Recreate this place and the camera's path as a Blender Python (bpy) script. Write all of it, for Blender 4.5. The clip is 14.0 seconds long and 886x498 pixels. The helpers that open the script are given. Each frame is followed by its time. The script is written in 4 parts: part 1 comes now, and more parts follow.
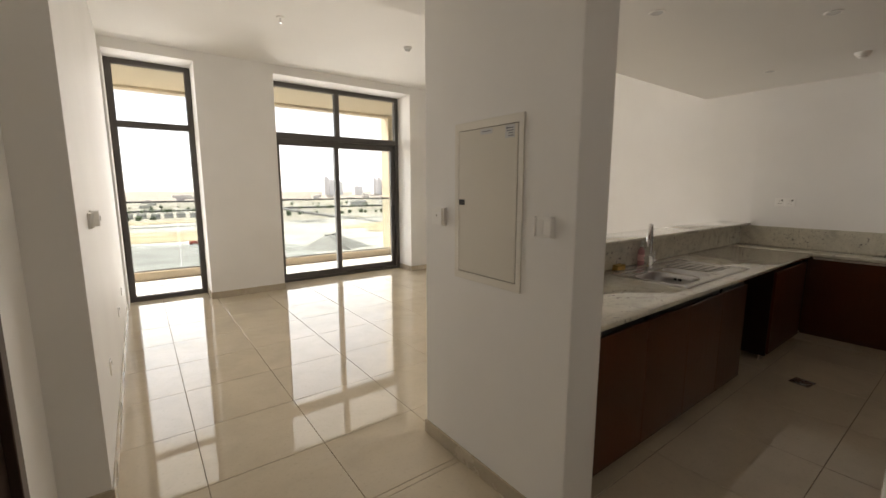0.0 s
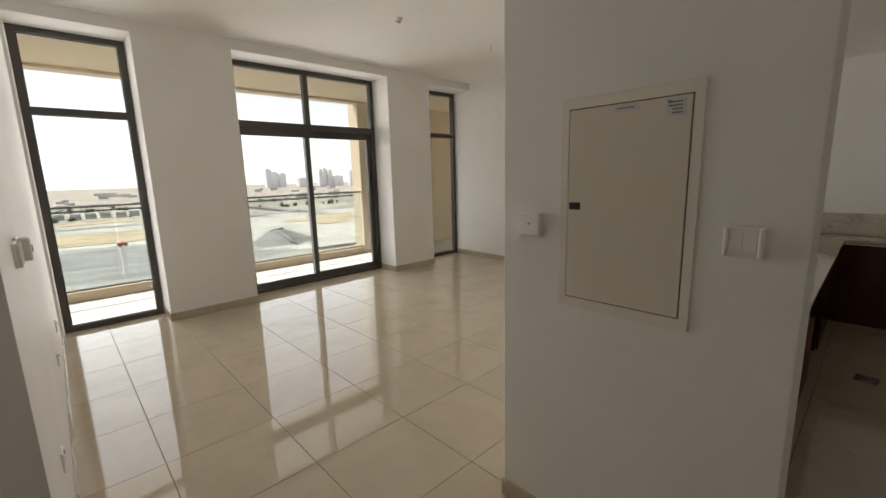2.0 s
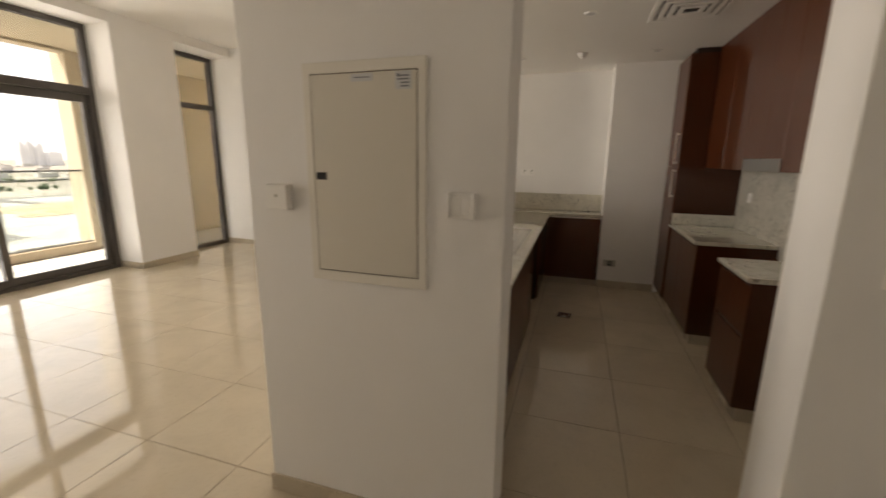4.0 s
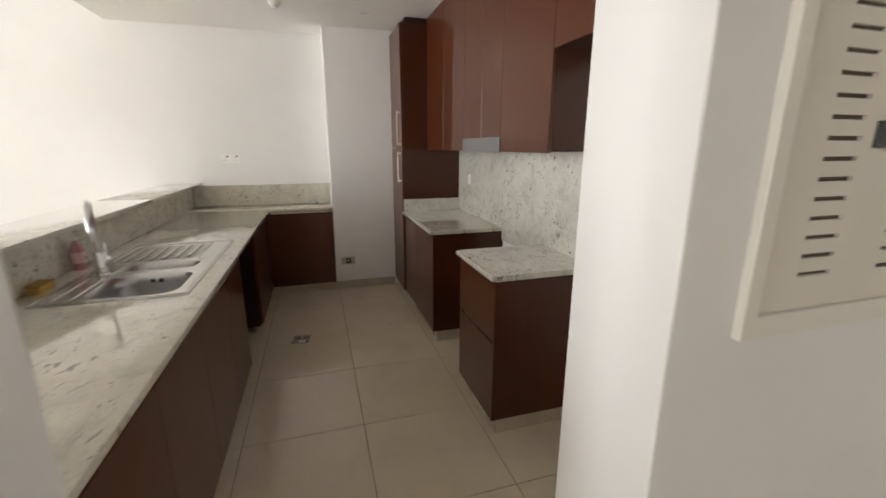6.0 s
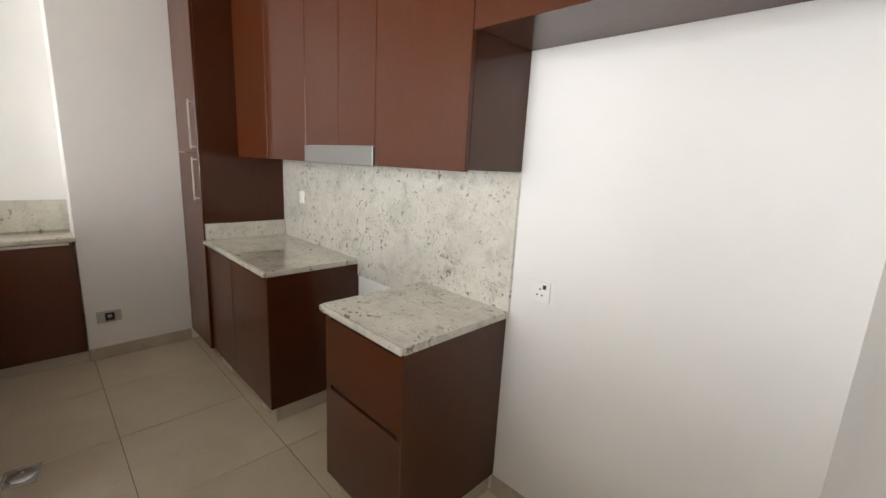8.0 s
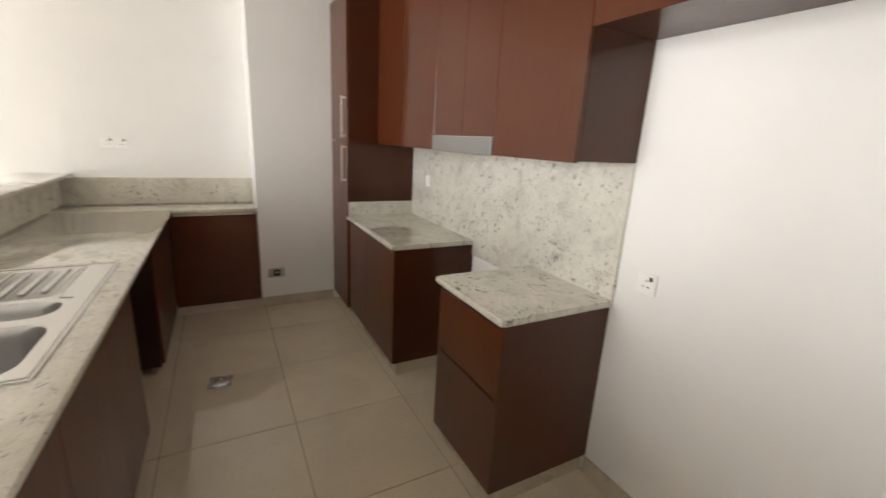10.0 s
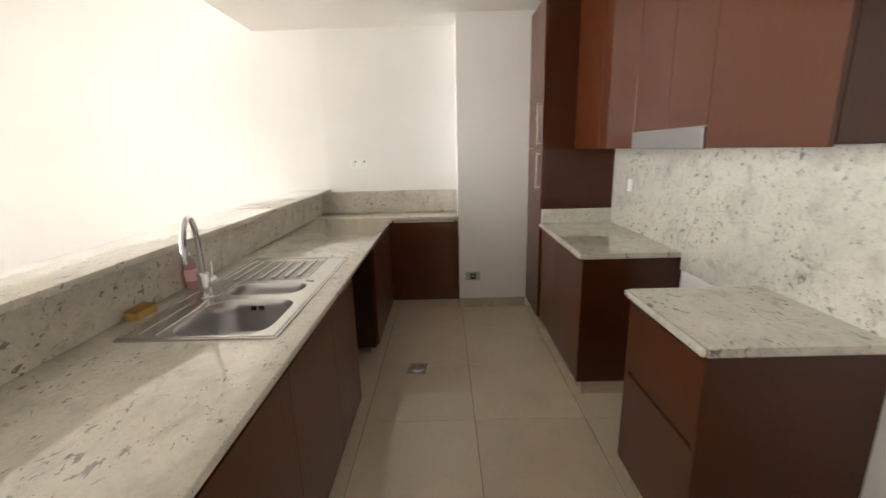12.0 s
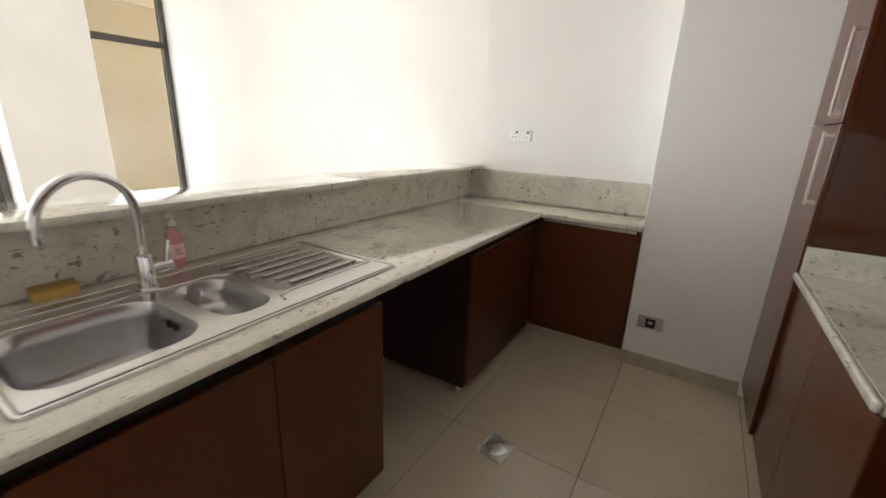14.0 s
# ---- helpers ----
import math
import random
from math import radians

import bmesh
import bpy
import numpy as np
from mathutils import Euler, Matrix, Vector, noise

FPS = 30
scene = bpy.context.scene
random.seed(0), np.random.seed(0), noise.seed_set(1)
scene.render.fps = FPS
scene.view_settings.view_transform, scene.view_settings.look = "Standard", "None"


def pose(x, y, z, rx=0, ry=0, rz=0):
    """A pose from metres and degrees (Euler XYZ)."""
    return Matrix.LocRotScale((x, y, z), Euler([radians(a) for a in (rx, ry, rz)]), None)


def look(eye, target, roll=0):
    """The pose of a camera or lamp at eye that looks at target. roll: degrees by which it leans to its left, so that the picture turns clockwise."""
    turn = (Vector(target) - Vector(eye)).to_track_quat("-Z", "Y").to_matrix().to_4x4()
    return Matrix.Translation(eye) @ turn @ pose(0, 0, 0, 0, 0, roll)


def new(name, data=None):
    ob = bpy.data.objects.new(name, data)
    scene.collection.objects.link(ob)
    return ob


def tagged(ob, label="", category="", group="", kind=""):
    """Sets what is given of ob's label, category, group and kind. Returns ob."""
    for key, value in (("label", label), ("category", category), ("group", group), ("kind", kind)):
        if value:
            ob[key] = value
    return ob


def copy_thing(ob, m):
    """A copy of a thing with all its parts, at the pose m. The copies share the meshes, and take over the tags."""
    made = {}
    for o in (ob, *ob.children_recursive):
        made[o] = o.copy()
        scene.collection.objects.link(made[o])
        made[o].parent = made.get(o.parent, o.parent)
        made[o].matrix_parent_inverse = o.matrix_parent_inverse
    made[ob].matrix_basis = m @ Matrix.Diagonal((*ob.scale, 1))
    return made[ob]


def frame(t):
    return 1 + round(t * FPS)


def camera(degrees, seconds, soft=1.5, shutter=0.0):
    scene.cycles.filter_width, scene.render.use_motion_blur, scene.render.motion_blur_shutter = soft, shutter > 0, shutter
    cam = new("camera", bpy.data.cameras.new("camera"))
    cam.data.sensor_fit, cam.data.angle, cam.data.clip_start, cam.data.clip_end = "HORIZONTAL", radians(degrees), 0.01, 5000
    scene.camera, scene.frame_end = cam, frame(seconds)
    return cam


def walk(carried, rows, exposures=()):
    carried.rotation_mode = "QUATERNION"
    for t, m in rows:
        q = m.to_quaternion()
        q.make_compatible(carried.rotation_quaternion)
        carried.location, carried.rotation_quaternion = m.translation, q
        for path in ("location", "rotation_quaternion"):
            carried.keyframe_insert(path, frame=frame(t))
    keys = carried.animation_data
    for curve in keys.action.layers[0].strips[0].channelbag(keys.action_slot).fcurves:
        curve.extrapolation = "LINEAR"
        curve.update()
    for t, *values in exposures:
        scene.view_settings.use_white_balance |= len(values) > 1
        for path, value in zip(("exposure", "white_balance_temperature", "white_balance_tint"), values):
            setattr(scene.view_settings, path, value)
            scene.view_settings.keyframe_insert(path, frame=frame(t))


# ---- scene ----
cam = camera(94.3, 14.0, shutter=0.4)
PATH = [
    (0, (0.271, -0.005, 1.536), (1.447, 1.586, 1.241), 0.0),
    (0.5, (0.217, 0.179, 1.54), (1.404, 1.756, 1.218), -0.2),
    (1, (0.227, 0.479, 1.546), (1.434, 2.035, 1.198), -0.8),
    (1.5, (0.208, 0.693, 1.564), (1.455, 2.215, 1.206), -1.4),
    (2, (0.171, 0.855, 1.591), (1.519, 2.289, 1.239), -1.6),
    (2.5, (0.167, 0.879, 1.583), (1.593, 2.231, 1.21), -1.5),
    (3, (0.201, 0.85, 1.565), (1.783, 2.012, 1.18), -0.7),
    (3.5, (0.235, 0.805, 1.546), (1.947, 1.757, 1.142), -0.0),
    (4, (0.282, 0.748, 1.525), (2.143, 1.345, 1.102), 0.6),
    (4.2, (0.32, 0.694, 1.523), (2.217, 1.155, 1.093), 0.6),
    (6.3, (1.385, 0.572, 1.487), (3.194, -0.136, 1.012), 0.4),
    (6.5, (1.516, 0.573, 1.473), (3.289, -0.228, 1.009), 0.7),
    (7, (1.783, 0.578, 1.472), (3.428, -0.475, 1.044), 1.6),
    (7.5, (1.929, 0.595, 1.485), (3.421, -0.672, 1.075), 2.3),
    (7.7, (1.948, 0.595, 1.49), (3.365, -0.759, 1.088), 2.5),
    (8.7, (1.93, 0.62, 1.508), (3.29, -0.79, 1.10), 3.2),
    (9.8, (1.796, 0.669, 1.53), (3.398, -0.425, 1.043), 3.7),
    (10, (1.792, 0.665, 1.524), (3.492, -0.256, 1.017), 3.1),
    (10.5, (1.798, 0.683, 1.536), (3.592, -0.055, 1.051), 1.8),
    (11, (1.783, 0.649, 1.519), (3.653, 0.13, 1.036), -1.2),
    (11.5, (1.762, 0.614, 1.512), (3.69, 0.339, 1.052), -2.1),
    (12, (1.795, 0.551, 1.49), (3.739, 0.566, 1.022), -1.5),
    (12.5, (2.03, 0.445, 1.476), (3.948, 0.794, 1.029), 0.1),
    (13, (2.308, 0.329, 1.454), (4.135, 1.01, 1.008), 2.1),
    (13.5, (2.617, 0.162, 1.45), (4.307, 1.08, 0.903), 1.8),
    (14, (2.921, 0.193, 1.416), (4.555, 1.196, 0.848), 2.2),
]
EXPOSURES = [(0.0, 2.3, 7850, 16), (1.5, 1.95, 7550, 15), (2.8, 1.7, 7550, 15), (3.5, 2.1, 8000, 17), (4.2, 2.5, 8600, 18), (6.3, 3.5, 6900, 14),
             (7.7, 3.75, 6900, 14), (9.8, 3.75, 7150, 14), (11.0, 3.72, 7300, 15), (12.5, 3.68, 7150, 14), (14.0, 3.66, 6850, 13)]
scene.cycles.max_bounces, scene.cycles.diffuse_bounces, scene.cycles.glossy_bounces = 16, 12, 6
walk(cam, [(t, look(eye, target, roll)) for t, eye, target, roll in PATH], EXPOSURES)

# ---- world and sun ----
world = bpy.data.worlds.new("sky")
scene.world = world
world.use_nodes = True
wn = world.node_tree.nodes
sky = wn.new("ShaderNodeTexSky")
sky.sky_type, sky.sun_disc = "NISHITA", False
sky.sun_elevation, sky.sun_rotation = radians(60), radians(-37)
sky.air_density, sky.dust_density, sky.ozone_density = 0.8, 0.5, 1.0
wn["Background"].inputs[1].default_value = 0.15
# a hazy, almost white desert sky
grey, haze = wn.new("ShaderNodeRGBToBW"), wn.new("ShaderNodeMix")
haze.data_type = "RGBA"
haze.inputs["Factor"].default_value = 0.8
world.node_tree.links.new(sky.outputs[0], grey.inputs[0])
world.node_tree.links.new(sky.outputs[0], haze.inputs["A"])
world.node_tree.links.new(grey.outputs[0], haze.inputs["B"])
world.node_tree.links.new(haze.outputs["Result"], wn["Background"].inputs[0])

sun_data = bpy.data.lights.new("sun", "SUN")
sun_data.energy, sun_data.angle, sun_data.color = 3.8, radians(0.6), (1.0, 0.965, 0.92)
sun = new("sun", sun_data)
# the sun stands over the balcony side, high, slightly towards the west end
SUN_FROM = Vector((-0.30, 0.40, 0.87))
sun.matrix_world = look(SUN_FROM * 50, (0, 0, 0))

# lamps added to the sky's light in the three window openings; the balcony wall shades the last one
for px, pw, share in ((0.55, 0.77, 1.0), (3.13, 2.15, 1.0), (5.67, 0.90, 0.25)):
    d = bpy.data.lights.new("window_daylight", "AREA")
    d.shape, d.size, d.size_y, d.spread = "RECTANGLE", pw, 3.03, radians(106)
    d.energy, d.color = 1.55 * share * pw * 3.03, (0.93, 0.97, 1.0)
    new("window_daylight", d).matrix_world = look((px, 6.93, 1.575), (px, 0, 1.575))


# ---- materials ----
def mat(name, colour, rough=0.5, metal=0.0, coat=0.0, spec=0.5):
    m = bpy.data.materials.new(name)
    m.use_nodes = True
    b = m.node_tree.nodes["Principled BSDF"]
    b.inputs["Base Color"].default_value = (*colour, 1)
    b.inputs["Roughness"].default_value = rough
    b.inputs["Metallic"].default_value = metal
    b.inputs["Coat Weight"].default_value = coat
    b.inputs["Coat Roughness"].default_value = 0.08
    b.inputs["Specular IOR Level"].default_value = spec
    return m, m.node_tree.nodes, m.node_tree.links, b


def coords(nodes, links, scale, world_space=False):
    tc = nodes.new("ShaderNodeNewGeometry" if world_space else "ShaderNodeTexCoord")
    mp = nodes.new("ShaderNodeMapping")
    mp.inputs["Scale"].default_value = scale
    links.new(tc.outputs["Position" if world_space else "Object"], mp.inputs["Vector"])
    return mp.outputs[0]


def noise_tex(nodes, links, vec, scale, detail=4.0, rough=0.55, distort=0.0):
    n = nodes.new("ShaderNodeTexNoise")
    n.inputs["Scale"].default_value, n.inputs["Detail"].default_value = scale, detail
    n.inputs["Roughness"].default_value, n.inputs["Distortion"].default_value = rough, distort
    links.new(vec, n.inputs["Vector"])
    return n.outputs["Fac"]


def ramp(nodes, links, fac, *stops):
    r = nodes.new("ShaderNodeValToRGB")
    while len(r.color_ramp.elements) < len(stops):
        r.color_ramp.elements.new(0.5)
    for e, (p, c) in zip(r.color_ramp.elements, stops):
        e.position, e.color = p, (*c, 1) if len(c) == 3 else c
    links.new(fac, r.inputs[0])
    return r.outputs[0]


def mix(nodes, links, fac, a, b, mode="MIX"):
    m = nodes.new("ShaderNodeMix")
    m.data_type, m.blend_type = "RGBA", mode
    for sock, v in ((m.inputs["Factor"], fac), (m.inputs["A"], a), (m.inputs["B"], b)):
        if isinstance(v, (int, float)):
            sock.default_value = v
        elif isinstance(v, tuple):
            sock.default_value = (*v, 1)
        else:
            links.new(v, sock)
    return m.outputs["Result"]


def bump(nodes, links, b, height, strength, dist=0.002):
    n = nodes.new("ShaderNodeBump")
    n.inputs["Strength"].default_value, n.inputs["Distance"].default_value = strength, dist
    links.new(height, n.inputs["Height"])
    links.new(n.outputs[0], b.inputs["Normal"])


def rough_from(nodes, links, b, fac, lo, hi):
    r = nodes.new("ShaderNodeMapRange")
    r.inputs["To Min"].default_value, r.inputs["To Max"].default_value = lo, hi
    links.new(fac, r.inputs["Value"])
    links.new(r.outputs[0], b.inputs["Roughness"])


def paint(name, colour, rough=0.6, var=0.04):
    m, n, l, b = mat(name, colour, rough)
    v = coords(n, l, (1, 1, 1), True)
    big = noise_tex(n, l, v, 1.3, 5)
    dark = tuple(c * (1 - var) for c in colour)
    lite = tuple(min(0.9, c * (1 + var * 0.5)) for c in colour)
    l.new(ramp(n, l, big, (0.3, dark), (0.7, lite)), b.inputs["Base Color"])
    fine = noise_tex(n, l, v, 160, 3)
    bump(n, l, b, fine, 0.12, 0.0012)
    rough_from(n, l, b, big, rough - 0.06, rough + 0.06)
    return m


def porcelain(name, colour, rough):
    m, n, l, b = mat(name, colour, rough)
    v = coords(n, l, (1, 1, 1), True)
    cloud = noise_tex(n, l, v, 2.6, 8, 0.62, 0.4)
    fine = noise_tex(n, l, v, 46, 4)
    c1 = ramp(n, l, cloud, (0.3, tuple(c * 0.9 for c in colour)), (0.52, colour), (0.72, tuple(c * 1.06 for c in colour)))
    c2 = mix(n, l, ramp(n, l, fine, (0.56, (0, 0, 0)), (0.7, (0.35, 0.35, 0.35))), c1, tuple(c * 0.78 for c in colour))
    info = n.new("ShaderNodeObjectInfo")
    tone = ramp(n, l, info.outputs["Random"], (0.0, (0.955, 0.95, 0.945)), (1.0, (1, 1, 1)))
    l.new(mix(n, l, 1.0, c2, tone, "MULTIPLY"), b.inputs["Base Color"])
    smear = noise_tex(n, l, v, 1.7, 6, 0.65)
    rough_from(n, l, b, smear, rough * 0.5, rough * 2.2)
    bump(n, l, b, noise_tex(n, l, v, 5.0, 2), 0.03, 0.0015)
    return m


def granite(name, light=(0.68, 0.655, 0.57), along=(1.25, 1.8, 1.5), rough=0.04, less=0.0):
    """Cream granite with grey clouds and dark flecks drawn out along one way."""
    m, n, l, b = mat(name, light, rough)
    v = coords(n, l, (1, 1, 1), True)
    w = coords(n, l, along, True)
    cloud = noise_tex(n, l, v, 6, 8, 0.68, 0.6)
    base = ramp(n, l, cloud, (0.28, tuple(c * 0.66 for c in light)), (0.44, tuple(c * 0.90 for c in light)), (0.58, light), (0.8, (0.76, 0.745, 0.69)))
    grit = noise_tex(n, l, v, 95, 5, 0.72)
    base = mix(n, l, ramp(n, l, grit, (0.5, (0, 0, 0)), (0.74, (0.55, 0.55, 0.55))), base, (0.40, 0.38, 0.335))
    haze = noise_tex(n, l, w, 5.0, 6, 0.62, 1.0)
    base = mix(n, l, ramp(n, l, haze, (0.58, (0, 0, 0)), (0.73, (0.6, 0.6, 0.6))), base, (0.35, 0.32, 0.285))
    for scale, lo, tone in ((18, 0.606 + less, (0.18, 0.165, 0.155)), (42, 0.622 + less * 0.6, (0.12, 0.105, 0.10))):
        fleck = ramp(n, l, noise_tex(n, l, w, scale, 4, 0.6, 0.7), (lo, (0, 0, 0)), (lo + 0.04, (0.85, 0.85, 0.85)))
        field = ramp(n, l, noise_tex(n, l, v, scale * 0.16, 3, 0.5), (0.43, (0.10, 0.10, 0.10)), (0.53, (1, 1, 1)))
        base = mix(n, l, mix(n, l, 1.0, fleck, field, "MULTIPLY"), base, tone)
    l.new(base, b.inputs["Base Color"])
    rough_from(n, l, b, cloud, rough * 0.6, rough * 1.8)
    b.inputs["Coat Weight"].default_value, b.inputs["Coat Roughness"].default_value, b.inputs["Coat IOR"].default_value = 0.6, 0.025, 1.6
    return m


def laminate(name, colour, rough=0.4):
    m, n, l, b = mat(name, colour, rough, coat=0.65)
    b.inputs["Coat Roughness"].default_value = 0.04
    b.inputs["Coat IOR"].default_value = 1.5
    b.inputs["Specular IOR Level"].default_value = 0.12
    grain = noise_tex(n, l, coords(n, l, (9, 9, 0.6), True), 5.0, 5, 0.5, 0.3)
    fine = noise_tex(n, l, coords(n, l, (60, 60, 4), True), 4.0, 4, 0.6)
    c = ramp(n, l, grain, (0.25, tuple(x * 0.95 for x in colour)), (0.75, tuple(x * 1.04 for x in colour)))
    c = mix(n, l, ramp(n, l, fine, (0.45, (0, 0, 0)), (0.75, (0.4, 0.4, 0.4))), c, tuple(x * 0.6 for x in colour))
    l.new(c, b.inputs["Base Color"])
    rough_from(n, l, b, grain, rough * 0.85, rough * 1.15)
    return m


def metal(name, colour, rough, brushed=None):
    m, n, l, b = mat(name, colour, rough, 1.0)
    v = coords(n, l, brushed or (30, 30, 30), True)
    f = noise_tex(n, l, v, 6, 5, 0.6)
    rough_from(n, l, b, f, rough * 0.7, rough * 1.35)
    if brushed:
        bump(n, l, b, f, 0.04, 0.0005)
    return m


def plastic(name, colour, rough=0.35):
    m, n, l, b = mat(name, colour, rough)
    f = noise_tex(n, l, coords(n, l, (1, 1, 1), True), 60, 3)
    rough_from(n, l, b, f, rough * 0.85, rough * 1.15)
    return m


def glass(name, tint=(0.97, 0.985, 0.98)):
    m = bpy.data.materials.new(name)
    m.use_nodes = True
    n, l = m.node_tree.nodes, m.node_tree.links
    n.clear()
    out, tr, gl, mx, fr = (n.new("ShaderNode" + k) for k in ("OutputMaterial", "BsdfTransparent", "BsdfGlossy", "MixShader", "LayerWeight"))
    pw, sc = n.new("ShaderNodeMath"), n.new("ShaderNodeMath")
    pw.operation, sc.operation = "POWER", "MULTIPLY_ADD"
    pw.inputs[1].default_value, sc.inputs[1].default_value, sc.inputs[2].default_value = 4.0, 0.5, 0.025
    tr.inputs["Color"].default_value = (*tint, 1)
    gl.inputs["Roughness"].default_value = 0.01
    l.new(fr.outputs["Facing"], pw.inputs[0])
    l.new(pw.outputs[0], sc.inputs[0])
    l.new(sc.outputs[0], mx.inputs[0])
    l.new(tr.outputs[0], mx.inputs[1])
    l.new(gl.outputs[0], mx.inputs[2])
    l.new(mx.outputs[0], out.inputs[0])
    return m


WALL = paint("white wall paint", (0.855, 0.85, 0.84), 0.62)
CEIL = paint("white ceiling paint", (0.87, 0.865, 0.85), 0.8, 0.02)
TILE = porcelain("polished cream porcelain", (0.60, 0.522, 0.405), 0.03)
SKIRT = porcelain("beige porcelain skirting", (0.52, 0.455, 0.36), 0.2)
GROUT = paint("brown grout", (0.17, 0.13, 0.09), 0.9, 0.2)
GRAN = granite("speckled white granite")
GRAN_V = granite("speckled white granite splashback", (0.73, 0.715, 0.645), (2.0, 2.0, 1.7), 0.07, -0.012)
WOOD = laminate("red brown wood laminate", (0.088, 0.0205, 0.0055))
# darker copy of the same laminate, with the sides' shade in its colour
WOOD_SHADED = laminate("red brown side panel, shade in its colour", (0.066, 0.0165, 0.0045), 0.4)
CARCASS = laminate("black brown carcass", (0.03, 0.014, 0.01), 0.5)
DOORWOOD = laminate("dark walnut door", (0.05, 0.028, 0.022), 0.3)
FRAME = mat("dark bronze aluminium", (0.10, 0.092, 0.088), 0.36, 0.45)[0]
GASKET = plastic("black rubber gasket", (0.015, 0.015, 0.015), 0.6)
# this grey tint is added to hold down the bright view outside
GLASS = glass("grey glass that dims the view", (0.675, 0.71, 0.74))
RAILGLASS = glass("balustrade glass", (0.93, 0.965, 0.95))
STEEL = metal("brushed stainless steel", (0.62, 0.61, 0.59), 0.24)
BOWL = mat("satin steel bowl", (0.48, 0.48, 0.485), 0.28, 1.0)[0]
CHROME = metal("chrome", (0.72, 0.72, 0.73), 0.09)
ALU = metal("silver aluminium handle", (0.72, 0.66, 0.62), 0.32)
HOODSTEEL = metal("hood steel", (0.38, 0.385, 0.39), 0.34)
WPLASTIC = plastic("white plastic", (0.88, 0.875, 0.86))
CREAM = plastic("cream enamel", (0.72, 0.685, 0.61), 0.4)
CREAM2 = plastic("cream enamel frame", (0.80, 0.775, 0.715), 0.42)
GREY = plastic("grey plastic", (0.46, 0.45, 0.41))
BLACK = plastic("black plastic", (0.012, 0.012, 0.013), 0.3)
LABEL = plastic("silver label", (0.62, 0.63, 0.64), 0.45)
INK = plastic("grey ink", (0.22, 0.23, 0.25), 0.6)
RED = plastic("red truck paint", (0.42, 0.05, 0.03), 0.35)
STUCCO = paint("yellow beige render", (0.66, 0.565, 0.42), 0.85, 0.06)
KERB = paint("tan kerb stone", (0.52, 0.42, 0.30), 0.8, 0.1)
BALC = paint("pale balcony tile", (0.62, 0.61, 0.58), 0.6, 0.06)
RAILM = mat("grey anodised rail", (0.22, 0.22, 0.22), 0.4, 0.6)[0]
SPONGE = paint("yellow sponge", (0.60, 0.38, 0.12), 0.95, 0.25)
SCOUR = paint("ochre scourer", (0.38, 0.24, 0.06), 0.95, 0.25)
SOAP = mat("pink liquid soap bottle", (0.90, 0.47, 0.50), 0.2)[0]
SOAP.node_tree.nodes["Principled BSDF"].inputs["Transmission Weight"].default_value = 0.35


# ---- mesh helpers ----
ORIGIN = {}


def thing(name, at=(0, 0, 0), label="", category="", group="", kind=""):
    ob = new(name)
    ob.location = at
    ORIGIN[ob.name] = Vector(at)
    return tagged(ob, label, category, group, kind)


def finish(bm, smooth=None):
    bmesh.ops.recalc_face_normals(bm, faces=bm.faces)
    for f in bm.faces:
        f.smooth = smooth is not None
    if smooth is not None:
        for e in bm.edges:
            e.smooth = len(e.link_faces) == 2 and e.calc_face_angle(0) < radians(smooth)


def part(name, bm, material, parent=None, label="", smooth=None):
    """One mesh of the bmesh, whose coordinates are the world's, under a thing or a part."""
    finish(bm, smooth)
    if parent is not None:
        bm.transform(Matrix.Translation(-ORIGIN[parent.name]))
    me = bpy.data.meshes.new(name)
    bm.to_mesh(me)
    bm.free()
    me.materials.append(material)
    ob = new(name, me)
    if parent is not None:
        ob.parent = parent
        ORIGIN[ob.name] = ORIGIN[parent.name]
    return tagged(ob, label)


def box(x0, x1, y0, y1, z0, z1, r=0.0, seg=2, bm=None):
    own = bmesh.new()
    bmesh.ops.create_cube(own, size=1.0, matrix=Matrix.Translation(((x0 + x1) / 2, (y0 + y1) / 2, (z0 + z1) / 2)) @ Matrix.Diagonal((x1 - x0, y1 - y0, z1 - z0, 1)))
    if r:
        bmesh.ops.bevel(own, geom=own.edges[:], offset=r, segments=seg, affect="EDGES", profile=0.5)
    return join(bm, own)


def join(bm, own):
    if bm is None:
        return own
    me = bpy.data.meshes.new("tmp")
    own.to_mesh(me)
    own.free()
    bm.from_mesh(me)
    bpy.data.meshes.remove(me)
    return bm


